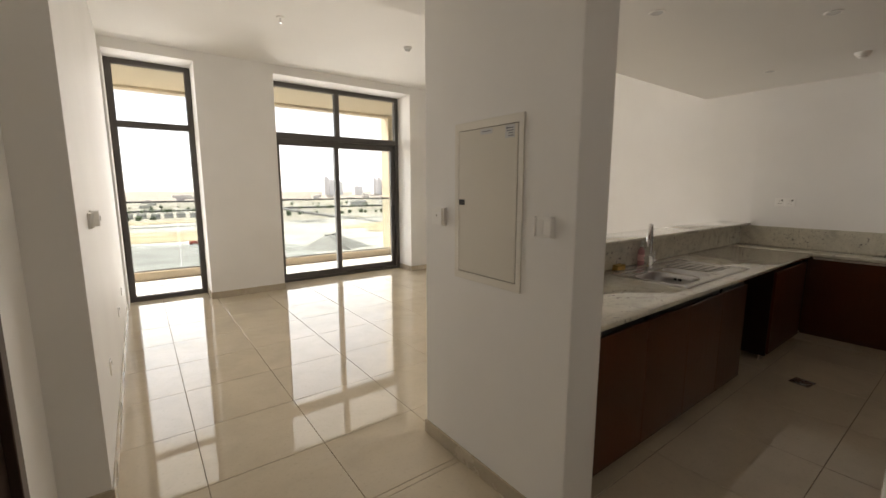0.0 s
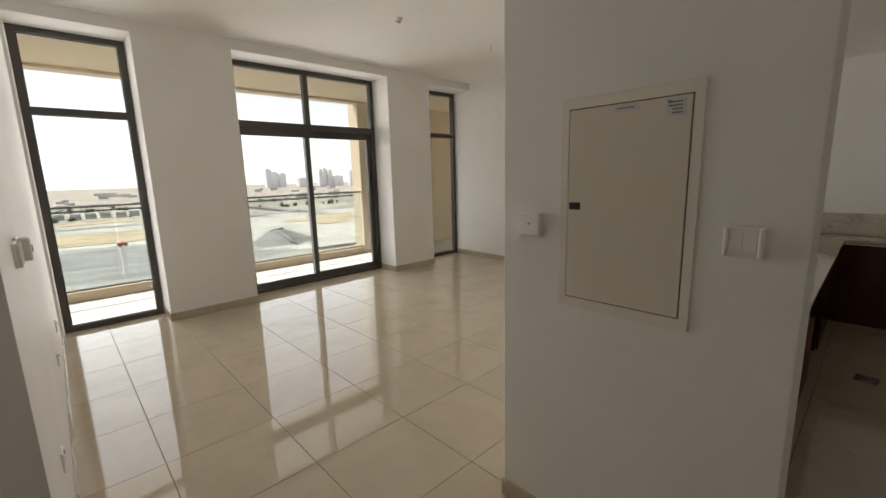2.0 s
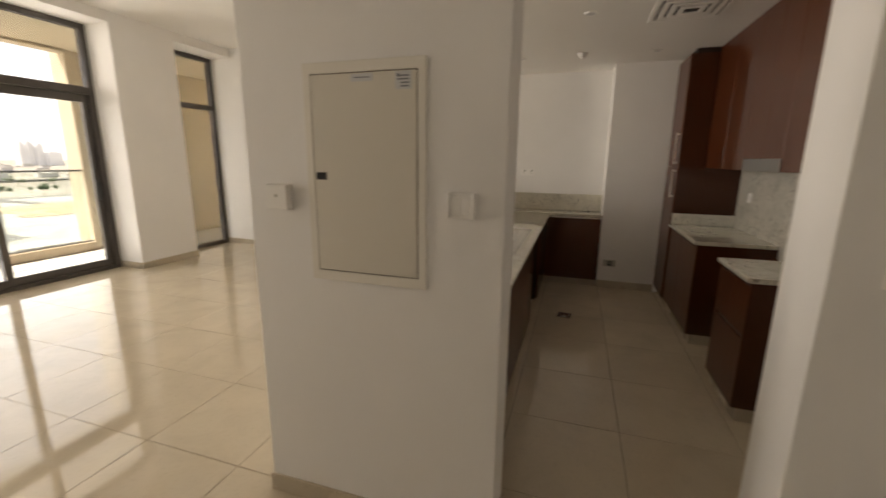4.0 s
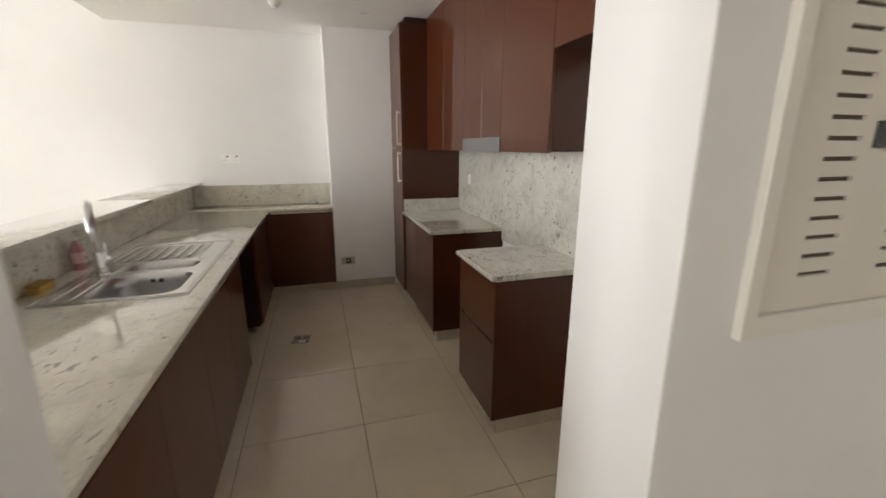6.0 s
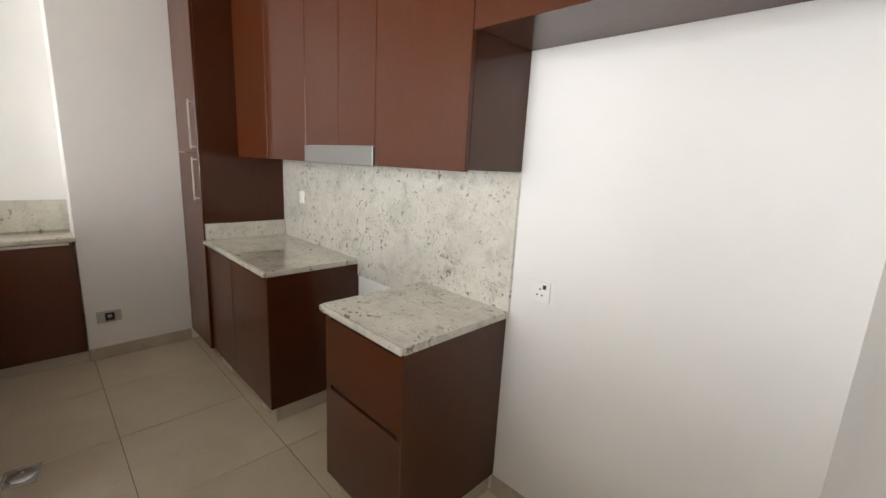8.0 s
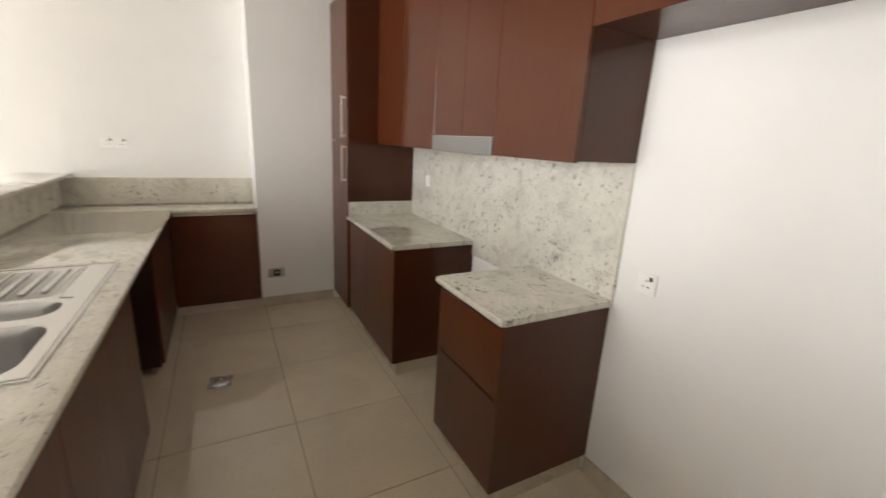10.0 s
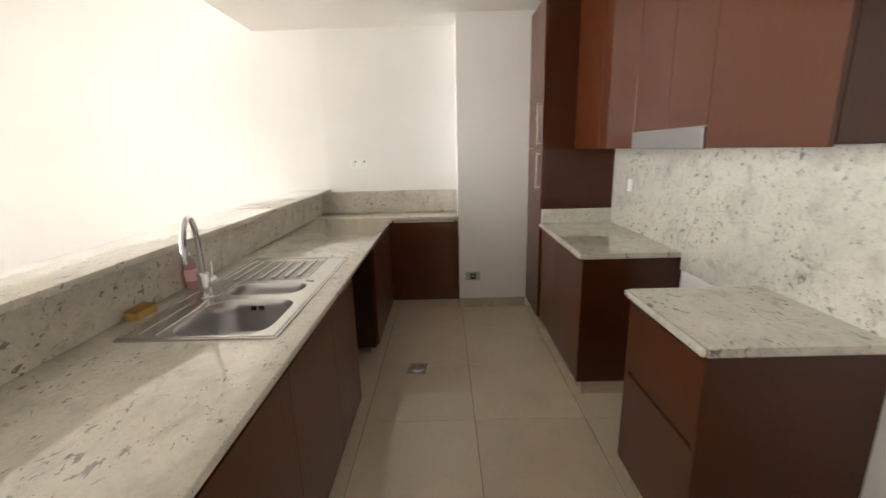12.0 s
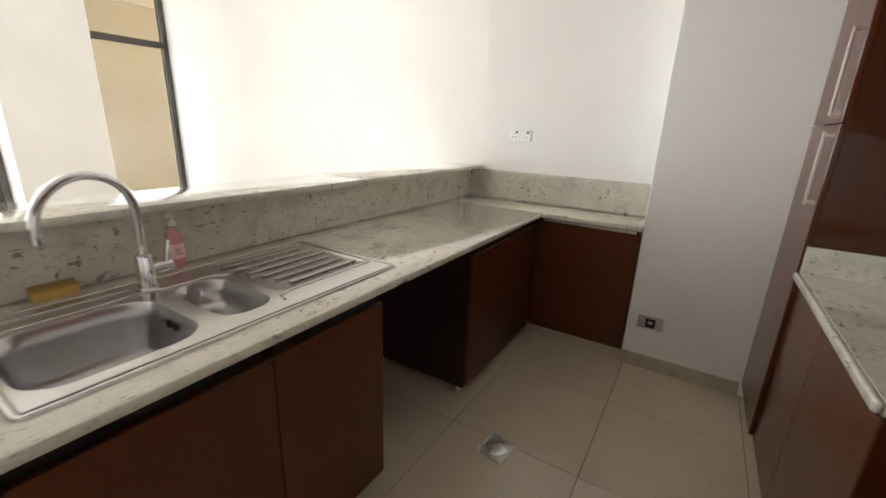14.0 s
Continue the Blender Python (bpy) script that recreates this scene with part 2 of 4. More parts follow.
def slab(us, vs, holes, w0, w1, axes="xyz", r=0.0):
    """A plate of grid cells, less the holes (iu, iv), between w0 and w1 along the third of the axes."""
    bm = bmesh.new()
    order = ["xyz".index(a) for a in axes]

    def at(u, v, w):
        p = [0, 0, 0]
        p[order[0]], p[order[1]], p[order[2]] = u, v, w
        return p
    verts = {(i, j, k): bm.verts.new(at(u, v, w)) for i, u in enumerate(us) for j, v in enumerate(vs) for k, w in enumerate((w0, w1))}
    cells = {(i, j) for i in range(len(us) - 1) for j in range(len(vs) - 1)} - set(holes)
    for i, j in cells:
        for k in (0, 1):
            bm.faces.new([verts[a] for a in ((i, j, k), (i + 1, j, k), (i + 1, j + 1, k), (i, j + 1, k))])
        for di, dj, a, b in ((-1, 0, (0, 0), (0, 1)), (1, 0, (1, 0), (1, 1)), (0, -1, (0, 0), (1, 0)), (0, 1, (0, 1), (1, 1))):
            if (i + di, j + dj) not in cells:
                bm.faces.new([verts[q] for q in ((i + a[0], j + a[1], 0), (i + b[0], j + b[1], 0), (i + b[0], j + b[1], 1), (i + a[0], j + a[1], 1))])
    bmesh.ops.delete(bm, geom=[v for v in bm.verts if not v.link_faces], context="VERTS")
    bmesh.ops.recalc_face_normals(bm, faces=bm.faces)
    if r:
        bmesh.ops.bevel(bm, geom=[e for e in bm.edges if e.calc_face_angle(0) > 1.0], offset=r, segments=2, affect="EDGES", profile=0.5)
    return bm


def cyl(c, radius, z0, z1, seg=24, r=0.0, axis="z", bm=None, radius2=None):
    own = bmesh.new()
    bmesh.ops.create_cone(own, cap_ends=True, segments=seg, radius1=radius, radius2=radius if radius2 is None else radius2, depth=z1 - z0)
    if r:
        bmesh.ops.bevel(own, geom=[e for e in own.edges if e.calc_face_angle(0) > 1.0], offset=r, segments=2, affect="EDGES")
    own.transform(Matrix.Translation((0, 0, (z0 + z1) / 2)))
    turn = {"z": Matrix.Identity(4), "x": Matrix.Rotation(radians(90), 4, "Y"), "y": Matrix.Rotation(radians(-90), 4, "X")}[axis]
    own.transform(Matrix.Translation(c) @ turn)
    return join(bm, own)


def lathe(c, profile, seg=28):
    bm = bmesh.new()
    rings = []
    for rad, z in profile:
        rings.append([bm.verts.new((c[0] + rad * math.cos(2 * math.pi * i / seg), c[1] + rad * math.sin(2 * math.pi * i / seg), c[2] + z)) for i in range(seg)])
    for a, b in zip(rings, rings[1:]):
        for i in range(seg):
            bm.faces.new((a[i], a[(i + 1) % seg], b[(i + 1) % seg], b[i]))
    bm.faces.new(rings[0][::-1])
    bm.faces.new(rings[-1])
    return bm


def tube(points, radius, seg=14, bm=None):
    own = bmesh.new()
    pts = [Vector(p) for p in points]
    rings, side = [], None
    for i, p in enumerate(pts):
        d = (pts[min(i + 1, len(pts) - 1)] - pts[max(i - 1, 0)]).normalized()
        side = (d.orthogonal() if side is None else side - d * side.dot(d)).normalized()
        up = d.cross(side)
        rad = radius[i] if isinstance(radius, (list, tuple)) else radius
        rings.append([own.verts.new(p + rad * (math.cos(2 * math.pi * k / seg) * side + math.sin(2 * math.pi * k / seg) * up)) for k in range(seg)])
    for a, b in zip(rings, rings[1:]):
        for k in range(seg):
            own.faces.new((a[k], a[(k + 1) % seg], b[(k + 1) % seg], b[k]))
    own.faces.new(rings[0][::-1])
    own.faces.new(rings[-1])
    return join(bm, own)


def round_loop(x0, x1, y0, y1, r, n=6):
    out = []
    for cx, cy, a0 in ((x1 - r, y1 - r, 0), (x0 + r, y1 - r, 90), (x0 + r, y0 + r, 180), (x1 - r, y0 + r, 270)):
        out += [(cx + r * math.cos(radians(a0 + 90 * k / n)), cy + r * math.sin(radians(a0 + 90 * k / n))) for k in range(n + 1)]
    return out


def structure(name, bm, material, label, category, smooth=None):
    ob = part(name, bm, material, None, label, smooth)
    ORIGIN[ob.name] = Vector((0, 0, 0))
    return tagged(ob, category=category, kind="structure")


# ---- plan ----
WX, HX = 0.05, -0.14            # living side wall, hall side wall
WIN_Y, FACE_Y = 6.855, 6.40     # window plane, inner face of the window wall
PX0, PX1 = 1.628, 1.845         # pier with the fuse box
BULK_Y, LOW, HIGH = 2.288, 2.598, 3.275
EX = 5.912                      # kitchen end wall
BACK_Y = -0.79                  # cooker wall
PIL_X, PIL_Y = 5.565, 0.432     # column beside the tall unit
DOOR_X0, DOOR_X1, TOP = 1.985, 4.275, 3.15

# ---- walls ----
structure("wall_west", box(HX - 0.06, WX, 2.40, 7.0, 0, 3.4), WALL, "white painted living room side wall", "wall")
structure("wall_hall", slab([-2.6, 0.93, 1.93, 2.40], [0, 2.12, 2.7], {(1, 0)}, HX - 0.2, HX, "yzx"), WALL, "white painted hall wall with a doorway", "wall")
structure("wall_hall_end", box(-0.4, 2.2, -2.8, -2.6, 0, 2.7), WALL, "white painted wall closing the hall", "wall")
structure("wall_closet", box(-1.5, -1.3, 0.3, 2.4, 0, 2.7), WALL, "white wall behind the hall door", "wall")
structure("wall_stub", box(PX0, 1.88, -2.6, 0.083, 0, 2.7, 0.004), WALL, "white painted wall end at the kitchen entrance", "wall")
structure("wall_south", box(1.88, 6.15, BACK_Y - 0.2, BACK_Y, 0, 2.7), WALL, "white painted kitchen wall", "wall")
structure("pillar_fuse_box", box(PX0, PX1, 0.966, 2.0, 0, 2.7, 0.004), WALL, "white painted pier between hall and kitchen", "pillar")
structure("pillar_kitchen", box(PIL_X, EX + 0.2, BACK_Y, PIL_Y, 0, 2.7, 0.004), WALL, "white painted column in the kitchen", "pillar")
structure("wall_half", box(PX1, EX, 1.785, 1.985, 0, 1.112), WALL, "white low wall behind the worktop", "wall")

bm = bmesh.new()
line = [(EX, -1.0), (EX, 1.70), (6.195, 6.86), (6.2, 6.96)]
ring = line + [(x + 0.2, y) for x, y in reversed(line)]
low_ring, top_ring = [bm.verts.new((x, y, 0)) for x, y in ring], [bm.verts.new((x, y, 3.4)) for x, y in ring]
bm.faces.new(low_ring), bm.faces.new(top_ring)
for i in range(len(ring)):
    j = (i + 1) % len(ring)
    bm.faces.new((low_ring[i], low_ring[j], top_ring[j], top_ring[i]))
structure("wall_east", bm, WALL, "white painted end wall", "wall")

structure("wall_north", slab([-0.4, 0.075, 1.0, DOOR_X0, DOOR_X1, 5.155, 6.19, 8.5], [0, TOP, 3.4], {(1, 0), (3, 0), (5, 0)}, FACE_Y, 6.97, "xzy", 0.004), WALL, "white window wall with three deep openings", "wall")

# ---- ceilings ----
structure("ceiling_living", box(-0.4, 6.5, BULK_Y, 7.0, HIGH, HIGH + 0.2), CEIL, "white high living room ceiling", "ceiling")
structure("ceiling_low", box(-1.6, 6.3, -2.9, BULK_Y, LOW, HIGH + 0.2), CEIL, "white lowered ceiling over hall and kitchen", "ceiling")

# ---- floor bed; the tiles follow at the end ----
floor = structure("floor", box(-1.6, 6.6, -2.8, 6.90, -0.2, -0.004), GROUT, "cream polished porcelain tile floor with brown joints", "floor")


# ---- skirting ----
def skirting(x0, x1, y0, y1):
    structure("baseboard", box(x0, x1, y0, y1, 0, 0.088, 0.002, 1), SKIRT, "beige porcelain skirting along the wall", "baseboard")


T = 0.011
skirting(WX, WX + T, 2.40, WIN_Y - 0.05)
skirting(HX, WX + T, 2.40 - T, 2.40)
skirting(1.0 - T, DOOR_X0 + T, FACE_Y - T, FACE_Y)
skirting(1.0 - T, 1.0, FACE_Y, WIN_Y - 0.05)
skirting(DOOR_X1 - T, 5.155 + T, FACE_Y - T, FACE_Y)
skirting(DOOR_X1 - T, DOOR_X1, FACE_Y, WIN_Y - 0.05)
skirting(PX0 - T, PX0, 0.966 - T, 2.0 + T)
skirting(PX0, PX1, 0.966 - T, 0.966)
skirting(PX0, EX, 2.0, 2.0 + T)
skirting(PX0 - T, PX0, -2.6, 0.083 + T)
skirting(PX0, 1.88 + T, 0.083, 0.083 + T)
skirting(1.88, 1.88 + T, BACK_Y, 0.083)
skirting(1.88 + T, 2.92, BACK_Y, BACK_Y + T)
skirting(3.44, 4.05, BACK_Y, BACK_Y + T)
skirting(PIL_X - T, PIL_X, -0.2, PIL_Y)
bm = bmesh.new()
bmesh.ops.create_cube(bm, size=1, matrix=Matrix.Translation((6.066, 4.43, 0.044)) @ Matrix.Rotation(-math.atan2(6.195 - EX, 6.86 - 1.70), 4, "Z") @ Matrix.Diagonal((T * 2, 4.85, 0.088, 1)))
structure("baseboard", bm, SKIRT, "beige porcelain skirting along the wall", "baseboard")


# ---- windows ----
def bar(parent, x0, x1, z0, z1, y0=WIN_Y - 0.035, y1=WIN_Y + 0.045, name="window_frame", material=FRAME, r=0.003):
    return part(name, box(x0, x1, y0, y1, z0, z1, r, 1), material, parent)


def pane(parent, x0, x1, z0, z1, y=WIN_Y + 0.01):
    p = part("pane", box(x0, x1, y - 0.006, y + 0.006, z0, z1), GLASS, parent, "glass pane, tinted to dim the view")
    p.visible_shadow = False
    for a in ((x0, x0 + 0.008, z0, z1), (x1 - 0.008, x1, z0, z1), (x0 + 0.008, x1 - 0.008, z0, z0 + 0.008), (x0 + 0.008, x1 - 0.008, z1 - 0.008, z1)):
        part("gasket", box(a[0], a[1], y - 0.012, y - 0.006, a[2], a[3]), GASKET, p)
    return p


def tall_window(name, x0, x1, label):
    w = tagged(thing(name, ((x0 + x1) / 2, WIN_Y, 0)), label, "window", kind="structure")
    bar(w, x0, x0 + 0.065, 0.0, TOP)
    bar(w, x1 - 0.065, x1, 0.0, TOP)
    bar(w, x0 + 0.065, x1 - 0.065, 0.0, 0.06)
    bar(w, x0 + 0.065, x1 - 0.065, TOP - 0.06, TOP)
    bar(w, x0 + 0.065, x1 - 0.065, 2.315, 2.385)
    pane(w, x0 + 0.065, x1 - 0.065, 0.06, 2.315)
    pane(w, x0 + 0.065, x1 - 0.065, 2.385, TOP - 0.06)
    return w


tall_window("window_1", 0.077, 1.0, "tall narrow window with dark bronze frame to the floor")
tall_window("window_2", 5.155, 6.188, "tall window with dark bronze frame beside the end wall")

sd = tagged(thing("door_2", (3.13, WIN_Y, 0)), "closed sliding balcony door with dark frame and transom lights", "sliding door", kind="structure")
bar(sd, DOOR_X0, DOOR_X0 + 0.07, 0, TOP)
bar(sd, DOOR_X1 - 0.07, DOOR_X1, 0, TOP)
bar(sd, DOOR_X0 + 0.07, DOOR_X1 - 0.07, TOP - 0.065, TOP)
bar(sd, DOOR_X0 + 0.07, DOOR_X1 - 0.07, 2.30, 2.39, WIN_Y - 0.05)
bar(sd, DOOR_X0 + 0.07, DOOR_X1 - 0.07, 0, 0.045, WIN_Y - 0.05, WIN_Y + 0.07)
bar(sd, 3.06, 3.14, 2.39, TOP - 0.065)
pane(sd, DOOR_X0 + 0.07, 3.06, 2.39, TOP - 0.065)
pane(sd, 3.14, DOOR_X1 - 0.07, 2.39, TOP - 0.065)


def sash(x0, x1, y):
    s = bar(sd, x0, x0 + 0.075, 0.045, 2.30, y - 0.022, y + 0.022, "sash")
    bar(s, x1 - 0.075, x1, 0.045, 2.30, y - 0.022, y + 0.022, "stile")
    bar(s, x0 + 0.075, x1 - 0.075, 0.045, 0.135, y - 0.022, y + 0.022, "bottom_rail")
    bar(s, x0 + 0.075, x1 - 0.075, 2.20, 2.30, y - 0.022, y + 0.022, "top_rail")
    p = part("pane", box(x0 + 0.075, x1 - 0.075, y - 0.006, y + 0.006, 0.135, 2.20), GLASS, s, "glass pane, tinted to dim the view")
    p.visible_shadow = False
    return s


sash(DOOR_X0 + 0.07, 3.10, WIN_Y - 0.018)
right_sash = sash(3.03, DOOR_X1 - 0.07, WIN_Y + 0.03)
part("handle", box(DOOR_X1 - 0.125, DOOR_X1 - 0.10, WIN_Y - 0.03, WIN_Y + 0.006, 0.95, 1.2, 0.005), BLACK, right_sash, "black pull handle")

# ---- balcony ----
# beyond x 8.2 the balcony is an unseen addition that bounces sunlight
structure("balcony_floor", box(-6, 12.0, 6.97, 8.55, -0.25, -0.012), BALC, "pale tiled balcony floor in the sun", "balcony")
structure("balcony_soffit", slab([-6, 12.0], [6.97, 8.30, 8.55], set(), 3.12, 3.5), STUCCO, "yellow beige balcony soffit", "ceiling")
structure("balcony_beam", box(-6, 4.95, 8.33, 8.56, 3.075, 3.118, 0.004), STUCCO, "yellow beige beam at the balcony edge", "beam")
structure("balcony_kerb", box(-6, 4.95, 8.36, 8.52, -0.012, 0.13, 0.006), KERB, "tan stone kerb under the balustrade", "kerb")
structure("balcony_wall", box(4.95, 8.2, 8.40, 8.75, -0.25, 3.5, 0.006), STUCCO, "yellow beige rendered balcony wall", "wall")
structure("balcony_wall", box(11.8, 12.0, 6.97, 8.40, -0.012, 3.12), STUCCO, "unseen yellow beige wall closing the added balcony end", "wall")
structure("facade", box(-30, -0.4, 6.6, 6.97, -46, 30), STUCCO, "beige rendered facade beside the balcony", "facade")
structure("facade", box(8.5, 30, 6.6, 6.97, -46, 30), STUCCO, "beige rendered facade beside the balcony", "facade")

rail = thing("balustrade", (2.0, 8.44, 0.13), "glass balustrade with a slim grey top rail", "balustrade")
part("top_rail", box(-6, 4.95, 8.42, 8.465, 1.285, 1.315, 0.006), RAILM, rail, "slim grey metal rail")
xs = [-6.0 + 1.36 * i for i in range(8)] + [4.945]
for a, b in zip(xs, xs[1:]):
    p = part("glass_panel", box(a + 0.008, b - 0.008, 8.436, 8.448, 0.13, 1.285), RAILGLASS, rail, "clear balustrade glass")
    p.visible_shadow = False
part("bottom_rail", box(-6, 4.95, 8.425, 8.46, 0.13, 0.155, 0.004), RAILM, rail)

# ---- the land outside, far below ----
LAND_Z = -46.0
m, n, l, b = mat("desert sand", (0.5, 0.42, 0.3), 0.95)
v = coords(n, l, (1, 1, 1), True)
big = noise_tex(n, l, v, 0.011, 8, 0.62, 1.2)
stripe = noise_tex(n, l, coords(n, l, (0.004, 0.016, 1), True), 1.0, 8, 0.65, 1.5)
c = ramp(n, l, big, (0.34, (0.15, 0.138, 0.115)), (0.44, (0.25, 0.225, 0.18)), (0.56, (0.34, 0.305, 0.24)), (0.7, (0.40, 0.375, 0.33)))
c = mix(n, l, ramp(n, l, stripe, (0.5, (0, 0, 0)), (0.58, (0.85, 0.85, 0.85))), c, (0.38, 0.36, 0.32))
l.new(mix(n, l, ramp(n, l, noise_tex(n, l, v, 0.09, 6), (0.5, (0, 0, 0)), (0.7, (0.5, 0.5, 0.5))), c, (0.16, 0.135, 0.10)), b.inputs["Base Color"])
SAND = m
ROADM = paint("pale asphalt", (0.16, 0.155, 0.15), 0.9, 0.1)
HOUSE = paint("far white render", (0.60, 0.58, 0.55), 0.9, 0.05)
# distance haze is put into this pale colour of the towers
HAZED_TOWER = paint("far tower paled for haze", (0.82, 0.82, 0.83), 0.8, 0.04)
LEAF = paint("far green trees", (0.07, 0.10, 0.05), 0.9, 0.3)
GRAVEL = paint("grey gravel heap", (0.27, 0.265, 0.25), 0.95, 0.2)

bm = bmesh.new()
bmesh.ops.create_grid(bm, x_segments=60, y_segments=60, size=4600, matrix=Matrix.Translation((0, 2000, LAND_Z)))
for vert in bm.verts:
    d = math.hypot(vert.co.x, vert.co.y)
    vert.co.z += 3.0 * noise.noise(vert.co * 0.004) * min(1, d / 300)
structure("ground", bm, SAND, "pale sandy desert ground far below", "ground", 60)
for x0, x1, y0, y1 in ((-900, 900, 560, 574), (-1500, 1500, 980, 1000), (250, 262, 60, 980)):
    structure("road", box(x0, x1, y0, y1, LAND_Z - 3, LAND_Z + 3.2), ROADM, "grey road across the sand", "road")



def soil(name, colour):
    m, n, l, b = mat(name, colour, 0.95)
    v = coords(n, l, (0.5, 1.6, 1), True)
    c = ramp(n, l, noise_tex(n, l, v, 0.022, 9, 0.68, 1.2), (0.36, tuple(x * 0.68 for x in colour)), (0.5, colour), (0.66, tuple(x * 1.3 for x in colour)))
    dark = ramp(n, l, noise_tex(n, l, v, 0.12, 6, 0.6), (0.56, (0, 0, 0)), (0.7, (0.6, 0.6, 0.6)))
    l.new(mix(n, l, dark, c, tuple(x * 0.55 for x in colour)), b.inputs["Base Color"])
    return m


TAN = soil("tan sand", (0.39, 0.315, 0.205))
LOT = soil("pale grey gravel", (0.27, 0.27, 0.255))
CHALK = soil("white chalky ground", (0.43, 0.41, 0.37))


def field(x, y, rx, ry, material, label, lift):
    """A flat spread of ground with an uneven outline."""
    bm = bmesh.new()
    vs = []
    for k in range(72):
        a = 2 * math.pi * k / 72
        q = 1 + 0.35 * noise.noise(Vector((math.cos(a) * 2 + x, math.sin(a) * 2 + y, 0))) + 0.12 * noise.noise(Vector((math.cos(a) * 7, math.sin(a) * 7 + x, 3)))
        vs.append(bm.verts.new((x + rx * q * math.cos(a), y + ry * q * math.sin(a), LAND_Z + lift)))
    top = bm.faces.new(vs)
    ext = bmesh.ops.extrude_face_region(bm, geom=[top])
    bmesh.ops.translate(bm, verts=[e for e in ext["geom"] if isinstance(e, bmesh.types.BMVert)], vec=(0, 0, -8))
    structure("ground", bm, material, label, "ground")


field(70, 440, 460, 190, CHALK, "white chalky building ground far below", 2.9)
field(5, 265, 100, 125, LOT, "pale grey gravel lot far below", 3.2)
field(0, 455, 115, 48, TAN, "tan sand strip far below", 3.3)
field(265, 430, 80, 55, TAN, "tan sand field far below", 3.3)
field(140, 205, 60, 34, TAN, "tan sand field far below", 3.25)
field(70, 160, 70, 26, CHALK, "white chalky building ground far below", 3.3)
field(-60, 640, 150, 24, TAN, "tan sand strip far below", 3.4)

rng = random.Random(4)


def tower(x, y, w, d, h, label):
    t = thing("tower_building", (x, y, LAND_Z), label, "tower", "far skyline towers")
    part("wall", box(x - w / 2, x + w / 2, y - d / 2, y + d / 2, LAND_Z, LAND_Z + h * 0.93, 0.6, 1), HAZED_TOWER, t)
    part("roof", box(x - w * 0.3, x + w * 0.3, y - d * 0.3, y + d * 0.3, LAND_Z + h * 0.93, LAND_Z + h, 0.4, 1), HAZED_TOWER, t)
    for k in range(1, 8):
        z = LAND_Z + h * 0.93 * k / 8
        part("storey_band", box(x - w / 2 - 0.6, x + w / 2 + 0.6, y - d / 2 - 0.6, y + d / 2 + 0.6, z, z + 2.2), HAZED_TOWER, t)


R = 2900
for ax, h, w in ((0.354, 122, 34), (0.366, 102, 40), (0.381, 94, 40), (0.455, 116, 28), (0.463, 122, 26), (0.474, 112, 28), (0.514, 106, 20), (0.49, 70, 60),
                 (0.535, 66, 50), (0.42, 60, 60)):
    tower(R * ax, R * math.sqrt(1 - ax * ax), w, 40, h, "tower block on the skyline, haze in its pale grey colour")


def house(x, y, w, d, h):
    t = thing("house", (x, y, LAND_Z), "far white low house with a flat roof", "house", "far houses")
    part("wall", box(x - w / 2, x + w / 2, y - d / 2, y + d / 2, LAND_Z - 3, LAND_Z + h), HOUSE, t)
    part("roof", box(x - w / 2 - 0.5, x + w / 2 + 0.5, y - d / 2 - 0.5, y + d / 2 + 0.5, LAND_Z + h, LAND_Z + h + 0.7), HOUSE, t)
    for i in range(3):
        wx = x - w / 2 + w * (i + 0.5) / 3
        part("window", box(wx - 1.2, wx + 1.2, y - d / 2 - 0.15, y - d / 2 + 0.1, LAND_Z + h * 0.4, LAND_Z + h * 0.75), INK, t)


for i in range(110):
    house(rng.uniform(-600, 2000), rng.uniform(1030, 2500), rng.uniform(14, 40), rng.uniform(12, 22), rng.uniform(6, 13))

for i in range(9):
    house(-30 + 17 * i, 770 + 9 * (i % 3), 12, 10, 8)

# a red truck on the gravel lot
TX, TY = 33.0, 375.0
truck = thing("truck", (TX, TY, LAND_Z + 3.2), "small red tipper truck on the gravel lot", "truck")
part("bed", box(TX - 3.0, TX + 1.0, TY - 1.2, TY + 1.2, LAND_Z + 4.2, LAND_Z + 6.0, 0.15, 1), RED, truck)
part("cab", box(TX + 1.2, TX + 3.0, TY - 1.2, TY + 1.2, LAND_Z + 4.0, LAND_Z + 6.4, 0.25, 2), RED, truck)
part("window", box(TX + 1.6, TX + 2.7, TY - 1.22, TY - 1.18, LAND_Z + 5.3, LAND_Z + 6.1), BLACK, truck)
for wx in (-2.0, -0.8, 2.1):
    for wy in (-1.25, 0.85):
        part("wheel", cyl((TX + wx, TY + wy, LAND_Z + 3.75), 0.55, 0, 0.4, 16, 0.05, "y"), BLACK, truck, "", 40)

# belts of trees by the far houses, many small clumps
bm = bmesh.new()
for i in range(260):
    x, y, s = rng.uniform(-500, 900), rng.choice((745, 960, 1018, 1180)) + rng.uniform(-9, 9), rng.uniform(2.0, 5.0)
    own = bmesh.new()
    bmesh.ops.create_icosphere(own, subdivisions=1, radius=s, matrix=Matrix.Translation((x, y, LAND_Z + s * 0.7)))
    for vert in own.verts:
        vert.co += Vector((rng.uniform(-1, 1), rng.uniform(-1, 1), rng.uniform(-1, 1))) * s * 0.3
    join(bm, own)
tagged(part("tree_belt", bm, LEAF, None, "far belts of dark green trees"), category="trees", kind="stuff")

